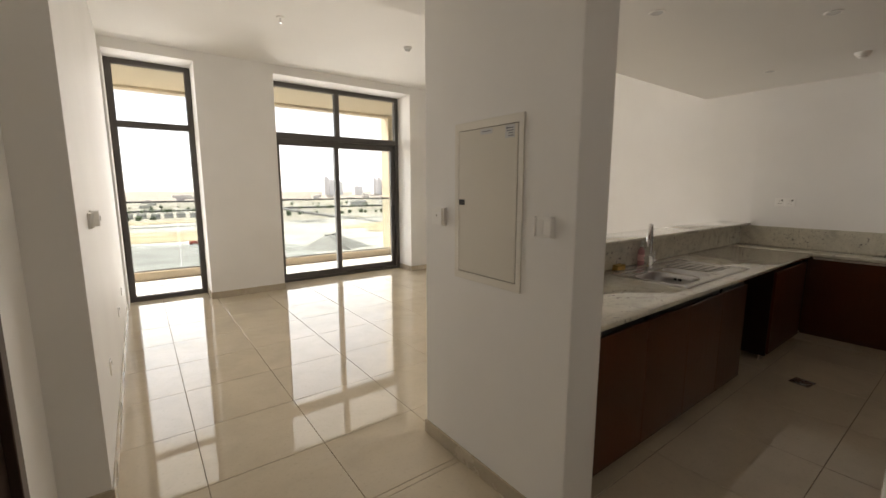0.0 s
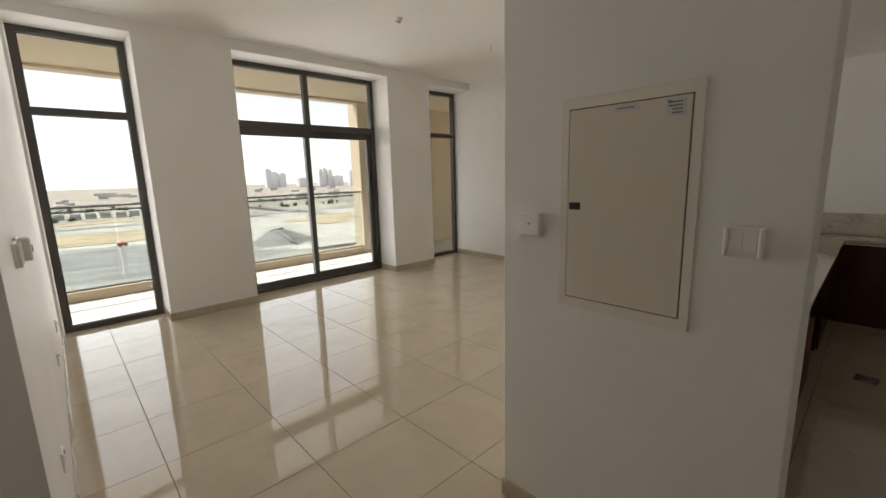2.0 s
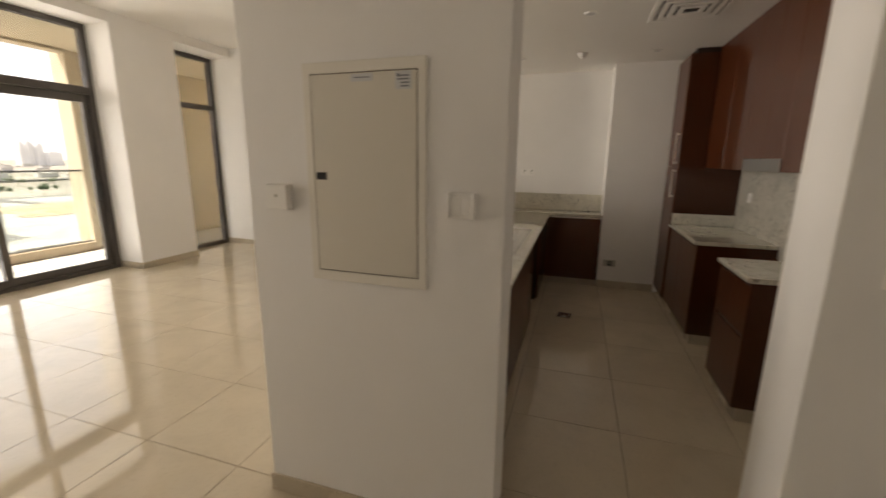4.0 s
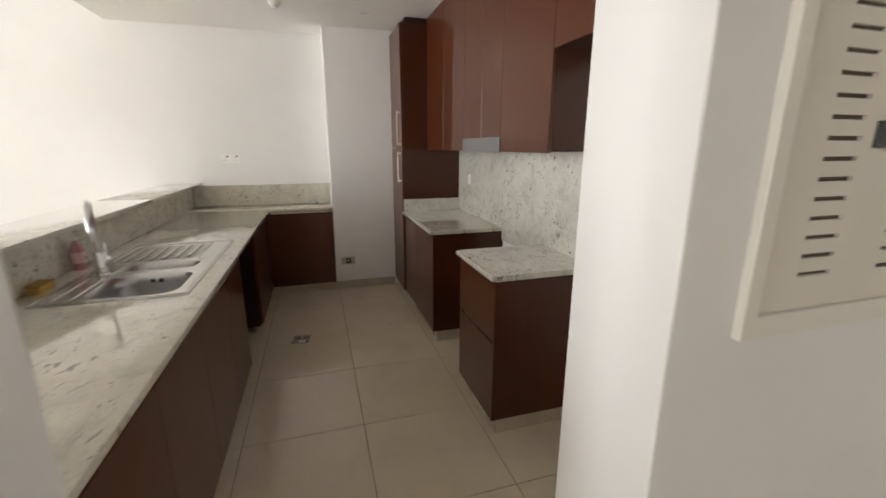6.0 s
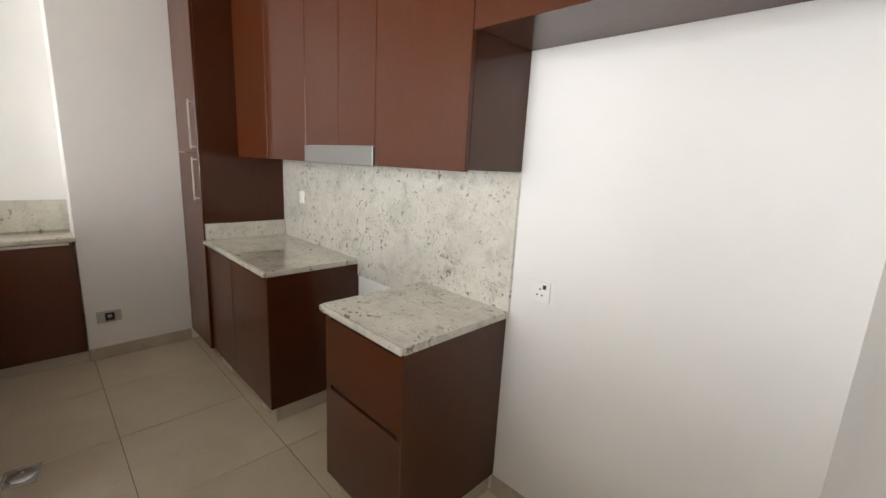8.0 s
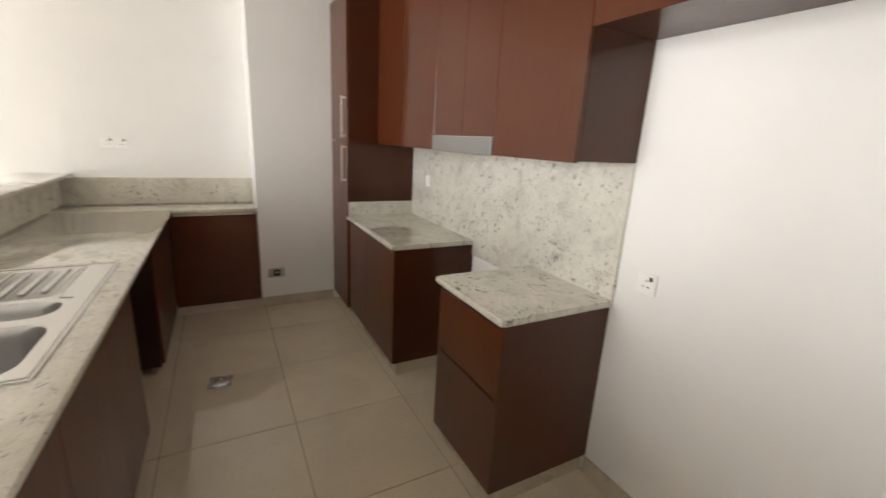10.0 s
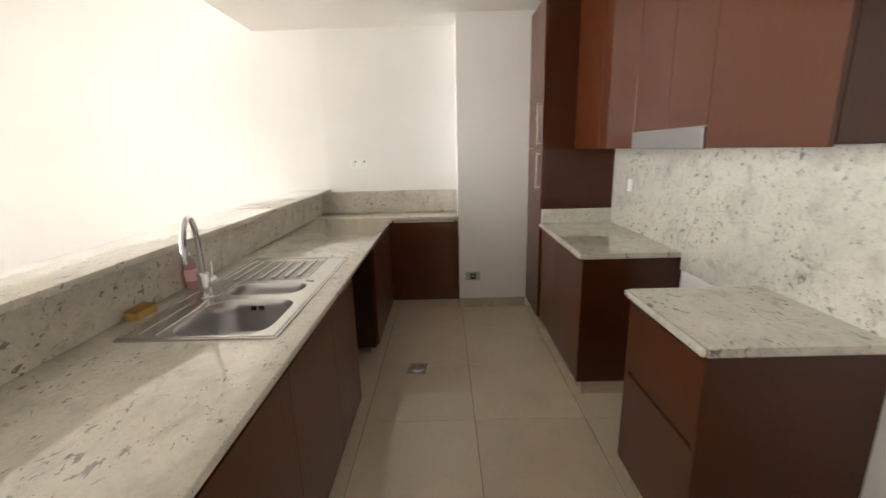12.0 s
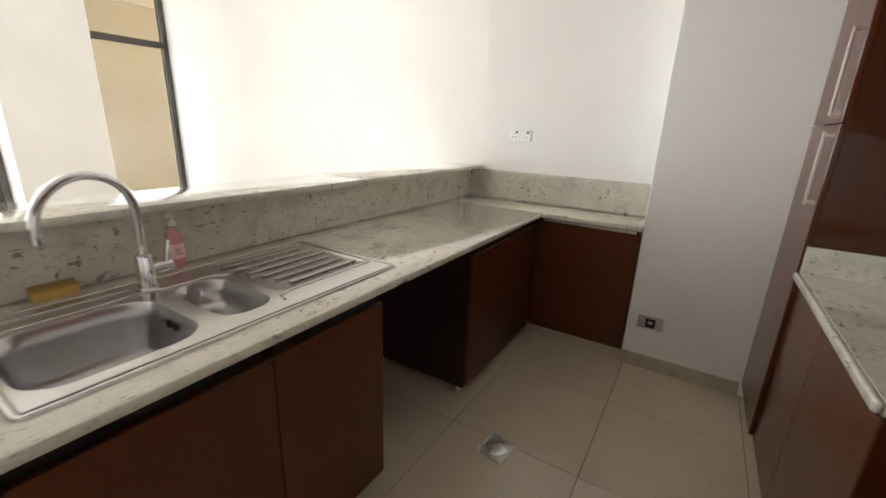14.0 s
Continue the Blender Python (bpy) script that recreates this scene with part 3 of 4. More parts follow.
for x, y, s, hh in ((120, 300, 34, 14), (180, 540, 50, 6)):
    bm = bmesh.new()
    bmesh.ops.create_cone(bm, cap_ends=False, segments=28, radius1=s, radius2=s * 0.2, depth=hh, matrix=Matrix.Translation((x, y, LAND_Z + hh / 2 - 2)))
    bmesh.ops.subdivide_edges(bm, edges=bm.edges[:], cuts=3)
    for vert in bm.verts:
        vert.co += Vector((noise.noise(vert.co * 0.05) * s * 0.35, noise.noise(vert.co * 0.05 + Vector((9, 0, 0))) * s * 0.35, noise.noise(vert.co * 0.1) * 2.5))
    tagged(part("gravel_mound", bm, GRAVEL, None, "grey gravel mound on the sand", 60), category="mound")

# ---- hall door ----
door = tagged(thing("door_1", (HX, 1.43, 0)), "dark walnut hall door in a dark frame", "door", kind="structure")
part("door_leaf", box(HX - 0.06, HX - 0.018, 1.0, 1.86, 0.008, 2.05, 0.002, 1), DOORWOOD, door)
for y0, y1, z0, z1 in ((0.93, 1.0, 0, 2.12), (1.86, 1.93, 0, 2.12), (1.0, 1.86, 2.05, 2.12)):
    part("door_frame", box(HX - 0.2, HX + 0.012, y0, y1, z0, z1, 0.003, 1), DOORWOOD, door)
handle = part("door_handle", cyl((HX - 0.018, 1.08, 1.02), 0.025, 0, 0.008, axis="x"), CHROME, door, "chrome lever handle", 40)
part("lever", tube([(HX - 0.01, 1.08, 1.02), (HX + 0.035, 1.08, 1.02), (HX + 0.04, 1.1, 1.02), (HX + 0.04, 1.19, 1.02)], 0.009), CHROME, handle, "", 40)

# ---- worktops ----
wt = thing("worktop", (3.9, 1.4, 0.866), "speckled white granite worktop on the sink cabinets", "worktop")
part("slab", slab([PX1, 3.058, 4.105, 5.5215], [1.03, 1.138, 1.648, 1.785], {(1, 1)}, 0.869, 0.90, "xyz", 0.010), GRAN, wt, "", 40)
part("slab", slab([5.522, EX], [PIL_Y, 1.785], set(), 0.869, 0.90, "xyz", 0.004), GRAN, wt, "", 40)
up = thing("worktop_upstand", (3.9, 1.77, 0.90), "granite upstand behind the sink worktop", "upstand")
for a, b in ((PX1, 4.5295), (4.5305, EX - 0.023)):
    part("slab", box(a, b, 1.763, 1.785, 0.90, 1.112, 0.0015, 1), GRAN, up)
up = part("worktop_upstand", box(EX - 0.022, EX, PIL_Y, 1.785, 0.90, 1.112, 0.002, 1), GRAN, None, "granite upstand on the end wall")
tagged(up, category="upstand")
lg = thing("breakfast_ledge", (3.9, 1.84, 1.114), "speckled granite ledge on the low wall", "ledge")
for a, b in ((PX1, 4.5294), (4.5306, EX - 0.001)):
    part("slab", box(a, b, 1.678, 2.012, 1.114, 1.140, 0.004), GRAN, lg, "", 40)
wt = thing("worktop", ((4.035 + 5.056) / 2, -0.5, 0.869), "speckled granite worktop on the cabinet beside the tall unit", "worktop")
part("slab", box(4.035, 5.056, BACK_Y, -0.2155, 0.869, 0.90, 0.0012, 1), GRAN, wt)
part("rounded_edge", box(4.035, 5.056, -0.215, -0.197, 0.869, 0.90, 0.0085, 3), GRAN, wt, "rounded granite front edge", 40)
wt = thing("worktop", ((2.905 + 3.446) / 2, -0.5, 0.869), "speckled granite worktop on the drawer unit", "worktop")
part("slab", box(2.905, 3.446, BACK_Y, -0.2155, 0.869, 0.90, 0.0012, 1), GRAN, wt)
part("rounded_edge", box(2.905, 3.446, -0.215, -0.197, 0.869, 0.90, 0.0085, 3), GRAN, wt, "rounded granite front edge", 40)
tagged(part("worktop_upstand", box(5.036, 5.056, BACK_Y + 0.02, -0.215, 0.90, 1.012, 0.002, 1), GRAN_V, None, "low granite upstand against the tall unit"), category="upstand")
sb = thing("splashback", (3.98, BACK_Y, 0.80), "tall speckled granite splashback on the cooker wall", "splashback")
part("slab", slab([2.905, 3.446, 3.7295], [0.80, 0.899, 1.474], {(0, 0)}, BACK_Y, BACK_Y + 0.018, "xzy"), GRAN_V, sb)
part("slab", slab([3.7305, 4.035, 5.057], [0.80, 0.899, 1.474], {(1, 0)}, BACK_Y, BACK_Y + 0.018, "xzy"), GRAN_V, sb)


# ---- cabinets ----
def front(parent, lo, hi, z0, z1, plane, face, name="door", material=WOOD):
    """A door or drawer front: along x when face is '+y' or '-y', along y when it is '-x'."""
    th, g = 0.019, 0.0015
    if face == "+y":
        bm = box(lo + g, hi - g, plane - th, plane, z0, z1, 0.0015, 1)
    elif face == "-y":
        bm = box(lo + g, hi - g, plane, plane + th, z0, z1, 0.0015, 1)
    else:
        bm = box(plane, plane + th, lo + g, hi - g, z0, z1, 0.0015, 1)
    return part(name, bm, material, parent)


def sink_base(x0, x1, seams, label):
    c = thing("base_cabinet", ((x0 + x1) / 2, 1.4, 0), label, "cabinet", "cabinets under the sink worktop")
    part("carcass", box(x0 + 0.018, x1 - 0.018, 1.11, 1.76, 0.10, 0.72), CARCASS, c)
    part("side_panel", box(x0, x0 + 0.018, 1.094, 1.775, 0.06, 0.72), CARCASS, c)
    part("side_panel", box(x1 - 0.018, x1, 1.094, 1.775, 0.06, 0.72), CARCASS, c)
    part("plinth", box(x0 + 0.002, x1 - 0.002, 1.13, 1.145, 0, 0.095), SKIRT, c, "beige tile plinth")
    for a, b in zip(seams, seams[1:]):
        front(c, a, b, 0.072, 0.810, 1.073, "-y")
    part("handle_channel", box(x0 + 0.02, x1 - 0.02, 1.094, 1.109, 0.80, 0.868), BLACK, c, "black handle channel")


sink_base(PX1, 2.483, [1.97, 2.483], "red brown sink-side base cabinet with one flat door")
sink_base(2.483, 3.511, [2.483, 2.997, 3.511], "red brown base cabinet under the sink with two doors")
sink_base(3.511, 3.962, [3.511, 3.962], "red brown base cabinet beside the open dishwasher space")
corner = thing("corner_cabinet", (5.1, 1.3, 0), "red brown corner cabinet with a silver handle strip", "cabinet", "cabinets under the sink worktop")
part("carcass", slab([4.663, 5.572, EX - 0.01], [PIL_Y + 0.02, 1.11, 1.76], {(0, 0)}, 0.10, 0.868), CARCASS, corner)
part("side_panel", box(4.645, 4.663, 1.094, 1.775, 0.05, 0.868), CARCASS, corner, "black brown side panel")
front(corner, 4.645, 5.553, 0.072, 0.810, 1.073, "-y")
d = front(corner, PIL_Y + 0.004, 1.070, 0.085, 0.842, 5.553, "-x")
part("handle_strip", box(5.545, 5.553, PIL_Y + 0.03, 1.03, 0.846, 0.862, 0.001, 1), ALU, corner, "silver handle strip")
part("plinth", box(4.66, 5.60, 1.13, 1.145, 0, 0.095), SKIRT, corner, "beige tile plinth")
part("plinth", box(5.585, 5.60, PIL_Y + 0.002, 1.13, 0, 0.085), SKIRT, corner, "beige tile plinth")

c1 = thing("base_cabinet", (4.55, -0.5, 0), "red brown base cabinet with two doors beside the tall unit", "cabinet")
part("carcass", box(4.075, 5.055, BACK_Y, -0.245, 0.10, 0.868), CARCASS, c1)
part("side_panel", box(4.05, 4.075, BACK_Y, -0.226, 0.092, 0.868), WOOD_SHADED, c1, "red brown side panel, shade in its colour")
front(c1, 4.052, 4.60, 0.092, 0.845, -0.224, "+y")
front(c1, 4.60, 5.056, 0.092, 0.845, -0.224, "+y")
part("plinth", box(4.065, 5.055, -0.275, -0.26, 0, 0.092), SKIRT, c1, "beige tile plinth")
part("plinth", box(4.065, 4.08, BACK_Y + T, -0.275, 0, 0.092), SKIRT, c1, "beige tile plinth")

c2 = thing("drawer_unit", (3.18, -0.5, 0), "red brown drawer unit with two deep drawers", "cabinet")
part("carcass", box(2.944, 3.40, BACK_Y, -0.245, 0.10, 0.868), CARCASS, c2)
part("side_panel", box(2.92, 2.944, BACK_Y, -0.226, 0.092, 0.868), WOOD_SHADED, c2, "red brown side panel")
part("side_panel", box(3.40, 3.436, BACK_Y, -0.226, 0.092, 0.868), WOOD_SHADED, c2, "red brown side panel")
front(c2, 2.92, 3.437, 0.545, 0.842, -0.224, "+y", "drawer_front")
front(c2, 2.92, 3.437, 0.092, 0.525, -0.224, "+y", "drawer_front")
part("handle_channel", box(2.946, 3.398, -0.2449, -0.24, 0.52, 0.55), BLACK, c2, "black handle channel")
part("handle_channel", box(2.946, 3.398, -0.2449, -0.24, 0.838, 0.868), BLACK, c2, "black handle channel")
part("plinth", box(2.935, 3.43, -0.275, -0.26, 0, 0.092), SKIRT, c2, "beige tile plinth")
part("plinth", box(2.935, 2.95, BACK_Y + T, -0.275, 0, 0.092), SKIRT, c2, "beige tile plinth")

tall = thing("tall_cabinet", (5.31, -0.5, 0), "tall red brown cabinet with two doors and bar handles", "cabinet")
part("carcass", box(5.08, 5.56, BACK_Y, -0.245, 0.10, 2.545), CARCASS, tall)
part("side_panel", box(5.058, 5.08, BACK_Y, -0.226, 0.092, 2.55), WOOD_SHADED, tall, "red brown side panel, shade in its colour")
part("top_filler", box(5.07, 5.56, BACK_Y, -0.26, 2.55, LOW), CARCASS, tall)
for z0, z1, h0, h1 in ((0.092, 1.482, 1.17, 1.455), (1.486, 2.55, 1.51, 1.82)):
    dr = front(tall, 5.06, 5.562, z0, z1, -0.207, "+y")
    h = part("handle", box(5.088, 5.10, -0.180, -0.170, h0, h1, 0.003), ALU, dr, "slim silver bar handle")
    for z in (h0 + 0.008, h1 - 0.02):
        part("handle_foot", box(5.089, 5.099, -0.2065, -0.178, z, z + 0.012), ALU, dr)
part("plinth", box(5.082, 5.56, -0.275, -0.26, 0, 0.092), SKIRT, tall, "beige tile plinth")


def wall_unit(x0, x1, z0, seams, door_z0, label, name="wall_cabinet"):
    c = thing(name, ((x0 + x1) / 2, -0.62, z0), label, "cabinet", "wall cabinets over the cooker")
    part("carcass", box(x0 + 0.001, x1 - 0.001, BACK_Y + 0.001, -0.475, z0, LOW - 0.001), WOOD_SHADED, c)
    for a, b in zip(seams, seams[1:]):
        front(c, a, b, door_z0, LOW - 0.003, -0.455, "+y")
    return c


wall_unit(4.05, 5.056, 1.478, [4.05, 4.55, 5.056], 1.472, "red brown wall cabinet beside the tall unit")
wall_unit(3.431, 4.05, 1.575, [3.431, 3.725, 4.05], 1.556, "red brown wall cabinet over the cooker hood")
wall_unit(2.906, 3.431, 1.478, [2.906, 3.431], 1.472, "red brown wall cabinet with one flat door")
wall_unit(1.882, 2.906, 1.925, [1.882, 2.394, 2.906], 1.916, "red brown cabinet over the empty fridge space")

hood = thing("cooker_hood", (3.74, -0.62, 1.47), "slim stainless steel cooker hood under the cabinet", "cooker hood")
part("body", box(3.436, 4.045, BACK_Y + 0.02, -0.462, 1.49, 1.574), GREY, hood)
part("front_strip", box(3.433, 4.048, -0.462, -0.446, 1.468, 1.553, 0.003), HOODSTEEL, hood, "brushed steel front")
part("filter", box(3.47, 4.01, -0.76, -0.47, 1.482, 1.4895), STEEL, hood)

# ---- sink ----
sink = thing("kitchen_sink", (3.58, 1.39, 0.90), "stainless steel inset sink with two bowls and a drainer", "sink")
Z = 0.9065
LOOPS = {"large": (3.064, 3.412, 1.168, 1.512, 0.085), "small": (3.466, 3.628, 1.190, 1.515, 0.068), "drainer": (3.664, 4.062, 1.238, 1.632, 0.035)}
bm = bmesh.new()
edges = []
for spec in [(3.038, 4.098, 1.116, 1.664, 0.018), *LOOPS.values()]:
    vs = [bm.verts.new((x, y, Z)) for x, y in round_loop(*spec)]
    edges += [bm.edges.new((vs[i], vs[(i + 1) % len(vs)])) for i in range(len(vs))]
bmesh.ops.triangle_fill(bm, use_beauty=True, use_dissolve=False, edges=edges)
outer = round_loop(3.038, 4.098, 1.116, 1.664, 0.018)
a = [bm.verts.new((x, y, Z)) for x, y in outer]
cx, cy = 3.568, 1.390
b2 = [bm.verts.new((cx + (x - cx) * 1.003, cy + (y - cy) * 1.005, 0.9005)) for x, y in outer]
for i in range(len(a)):
    j = (i + 1) % len(a)
    bm.faces.new((a[i], a[j], b2[j], b2[i]))
bmesh.ops.remove_doubles(bm, verts=bm.verts, dist=1e-5)
part("deck", bm, STEEL, sink, "brushed steel deck", 50)


def dish(name, spec, levels, material, label=""):
    bm = bmesh.new()
    x0, x1, y0, y1, r = spec
    rings = []
    for inset, z in levels:
        loop = round_loop(x0 + inset, x1 - inset, y0 + inset, y1 - inset, max(0.012, r - inset * 0.3))
        rings.append([bm.verts.new((x, y, z)) for x, y in loop])
    for p, q in zip(rings, rings[1:]):
        for i in range(len(p)):
            j = (i + 1) % len(p)
            bm.faces.new((p[i], p[j], q[j], q[i]))
    bm.faces.new(rings[-1])
    return part(name, bm, material, sink, label, 50)


big_bowl = dish("bowl", LOOPS["large"], ((0, Z), (0.004, Z - 0.004), (0.010, 0.86), (0.018, 0.775), (0.03, 0.752), (0.06, 0.742)), BOWL, "large steel bowl")
dish("bowl", LOOPS["small"], ((0, Z), (0.004, Z - 0.004), (0.010, 0.87), (0.018, 0.835), (0.03, 0.822), (0.05, 0.818)), BOWL, "small steel bowl")
dish("drainer", LOOPS["drainer"], ((0, Z), (0.006, Z - 0.0035), (0.012, Z - 0.005)), STEEL, "ribbed steel drainer")
for i in range(6):
    y = 1.288 + 0.059 * i
    part("rib", box(3.684 + 0.012 * (5 - i), 4.046 - 0.014 * (i % 3), y - 0.010, y + 0.010, Z - 0.0052, Z + 0.0022, 0.0032), STEEL, sink)
part("drainer_bead", tube([(3.640, 1.180, Z + 0.001), (3.650, 1.215, Z + 0.001), (3.700, 1.228, Z + 0.001), (4.060, 1.228, Z + 0.001), (4.074, 1.245, Z + 0.001), (4.074, 1.63, Z + 0.001)], 0.0035, 8), STEEL, sink, "", 60)
part("rim_bead", tube([(3.05, 1.128, Z + 0.0005), (4.086, 1.128, Z + 0.0005), (4.086, 1.652, Z + 0.0005), (3.05, 1.652, Z + 0.0005), (3.05, 1.134, Z + 0.0005)], 0.003, 8), STEEL, sink, "", 60)
bm = bmesh.new()
tube([(3.068, 1.535, Z + 0.001), (3.30, 1.535, Z + 0.001), (3.40, 1.55, Z + 0.001), (3.47, 1.53, Z + 0.001), (3.62, 1.53, Z + 0.001), (3.66, 1.50, Z + 0.001)], 0.004, 8, bm)
part("raised_bead", bm, STEEL, sink, "", 60)
part("raised_bead", tube([(3.075, 1.600, Z + 0.001), (3.30, 1.600, Z + 0.001), (3.405, 1.600, Z + 0.001)], 0.0035, 8), STEEL, sink, "", 60)
part("waste", lathe((3.245, 1.34, 0.7425), ((0.045, 0), (0.043, 0.003), (0.03, 0.002), (0.012, 0.004))), CHROME, big_bowl, "round waste", 40)
part("waste", lathe((3.54, 1.34, 0.8185), ((0.03, 0), (0.028, 0.003), (0.012, 0.002))), CHROME, sink, "round waste", 40)
for y in (1.318, 1.329, 1.351, 1.362):
    part("overflow_slot", box(3.394, 3.4005, y - 0.0032, y + 0.0032, 0.862, 0.881), BLACK, big_bowl, "dark overflow slot")

tap = thing("kitchen_tap", (3.448, 1.575, 0.9065), "chrome swan-neck mixer tap with side lever", "tap")
part("base_ring", lathe((3.448, 1.575, 0.9065), ((0.031, 0), (0.031, 0.004), (0.026, 0.008))), CHROME, tap, "", 40)
part("body", lathe((3.448, 1.575, 0.912), ((0.0245, 0), (0.0245, 0.098), (0.022, 0.103), (0.0135, 0.106))), CHROME, tap, "", 40)
neck = [Vector((3.448, 1.575, 1.01)), Vector((3.448, 1.575, 1.10)), Vector((3.448, 1.575, 1.147))]
ax, ay = -0.122, -0.048
neck += [Vector((3.448 + ax * (1 - math.cos(a)), 1.575 + ay * (1 - math.cos(a)), 1.147 + 0.118 * math.sin(a))) for a in [math.pi * k / 14 for k in range(1, 15)]]
neck.append(neck[-1] + Vector((0, 0, -0.018)))
part("spout", tube(neck, 0.0118, 16), CHROME, tap, "curved chrome spout", 60)
part("aerator", cyl(tuple(neck[-1]), 0.0128, -0.012, 0.006, 18, 0.001), CHROME, tap, "", 40)
lv = part("lever_hub", cyl((3.448, 1.575, 0.965), 0.017, 0.018, 0.075, 20, 0.002, "x"), CHROME, tap, "", 40)
part("lever", tube([(3.508, 1.575, 0.965), (3.515, 1.577, 1.0), (3.523, 1.58, 1.045)], [0.007, 0.006, 0.005], 12), CHROME, lv, "thin lever", 60)

sp = thing("sponge", (3.27, 1.722, 0.90), "worn yellow sponge on the worktop by the sink", "sponge")
for nm, z0, z1, mt in (("foam", 0.9005, 0.93, SPONGE), ("scourer", 0.93, 0.938, SCOUR)):
    bm = box(3.218, 3.322, 1.70, 1.75, z0, z1)
    bmesh.ops.subdivide_edges(bm, edges=bm.edges[:], cuts=5, use_grid_fill=True)
    for vert in bm.verts:
        k = noise.noise(vert.co * 45) * 0.005
        vert.co += Vector((k, k * 0.6, 0 if vert.co.z < 0.902 else k * 0.5 + 0.01 * (vert.co.x - 3.27)))
    part(nm, bm, mt, sp, "", 50)

bottle = thing("soap_bottle", (3.61, 1.732, 0.90), "pink liquid soap bottle with a white pump", "soap bottle")
part("body", lathe((3.61, 1.732, 0.90), ((0.024, 0), (0.026, 0.006), (0.026, 0.10), (0.022, 0.125), (0.012, 0.138), (0.011, 0.146))), SOAP, bottle, "", 50)
part("label", lathe((3.61, 1.732, 0.935), ((0.0263, 0), (0.0265, 0.001), (0.0265, 0.052), (0.0263, 0.053))), mat("pale pink label", (0.86, 0.55, 0.56), 0.4)[0], bottle, "", 50)
for k, z in enumerate((0.952, 0.962, 0.970)):
    part("print_bar", box(3.598, 3.62 - 0.006 * k, 1.7045, 1.7055, z, z + 0.004), INK, bottle)
part("collar", cyl((3.61, 1.732, 1.05), 0.0125, 0, 0.016, 18, 0.001), WPLASTIC, bottle, "white collar", 40)
part("pump", tube([(3.61, 1.732, 1.064), (3.61, 1.732, 1.09), (3.605, 1.725, 1.095), (3.58, 1.705, 1.093)], [0.004, 0.0045, 0.007, 0.005], 10), WPLASTIC, bottle, "white pump head", 50)


# ---- fuse box in the pier ----
def fuse_box(y0, y1, z0, z1, x, label, louvred):
    t = thing("fuse_box", (x, (y0 + y1) / 2, z0), label, "fuse box")
    part("frame", slab([y0, y0 + 0.03, y1 - 0.03, y1], [z0, z0 + 0.038, z1 - 0.038, z1], {(1, 1)}, x - (0.015 if louvred else 0.007), x + 0.001, "yzx", 0.002), CREAM2, t, "cream metal frame")
    # the gap's shade comes from this brown sheet behind the door
    part("recess", box(x - 0.002, x - 0.0005, y0 + 0.029, y1 - 0.029, z0 + 0.037, z1 - 0.037), GROUT, t, "brown sheet for the shade in the gap round the door")
    return t


fb = fuse_box(1.241, 1.716, 1.062, 1.856, PX0, "cream metal fuse box with a closed flush door", False)
dr = part("door", box(PX0 - 0.0085, PX0 - 0.002, 1.2745, 1.6825, 1.104, 1.8145, 0.0015, 1), CREAM, fb, "cream enamel door")
part("lock", box(PX0 - 0.0105, PX0 - 0.008, 1.632, 1.676, 1.449, 1.476, 0.001, 1), BLACK, dr, "black latch")
lab = part("label", box(PX0 - 0.0098, PX0 - 0.0082, 1.434, 1.518, 1.786, 1.811), LABEL, dr, "silver rating plate")
part("print_bar", box(PX0 - 0.0104, PX0 - 0.0096, 1.446, 1.506, 1.7965, 1.8005), INK, lab)
st = part("label", box(PX0 - 0.0098, PX0 - 0.0082, 1.292, 1.350, 1.755, 1.812), LABEL, dr, "pale sticker with small print")
part("print_bar", box(PX0 - 0.0104, PX0 - 0.0096, 1.334, 1.344, 1.794, 1.804), INK, st)
for k in range(4):
    part("print_bar", box(PX0 - 0.0104, PX0 - 0.0096, 1.300, 1.330 + 0.012 * (k > 1), 1.762 + 0.011 * k, 1.767 + 0.011 * k), INK, st)

fb2 = fuse_box(-0.52, -0.04, 1.205, 1.865, PX0, "cream louvred service box on the hall wall", True)
slots = {(i * 2 + 1, j * 2 + 1) for i in range(2) for j in range(16)}
ys = [-0.483, -0.412, -0.337, -0.223, -0.148, -0.0765]
zs = [1.244, 1.30]
for j in range(16):
    zs += [zs[-1] + 0.007, zs[-1] + 0.030]
zs = zs[:-1] + [1.826]
part("door", slab(ys, zs, slots, PX0 - 0.0085, PX0 - 0.0025, "yzx"), CREAM, fb2, "cream louvred door")
part("lock", box(PX0 - 0.012, PX0 - 0.008, -0.29, -0.25, 1.50, 1.54, 0.002), BLACK, fb2, "black latch")


# ---- switches and sockets, built at the origin facing -y and copied ----
def plate(name, w, h, label, category, group, build):
    t = thing(name, (0, 0, 0), label, category, group)
    part("plate", box(-w / 2, w / 2, -0.009, 0, -h / 2, h / 2, 0.003, 3), WPLASTIC, t)
    build(t)
    return t


def rockers(t):
    for s in (-1, 1):
        part("rocker", box(0.0006 if s > 0 else -0.034, 0.034 if s > 0 else -0.0006, -0.0145, -0.008, -0.030, 0.030, 0.0015), WPLASTIC, t)
        part("rim", box(0.037 if s > 0 else -0.049, 0.049 if s > 0 else -0.037, -0.021, -0.0085, -0.043, 0.043, 0.0055, 3), WPLASTIC, t, "", 50)


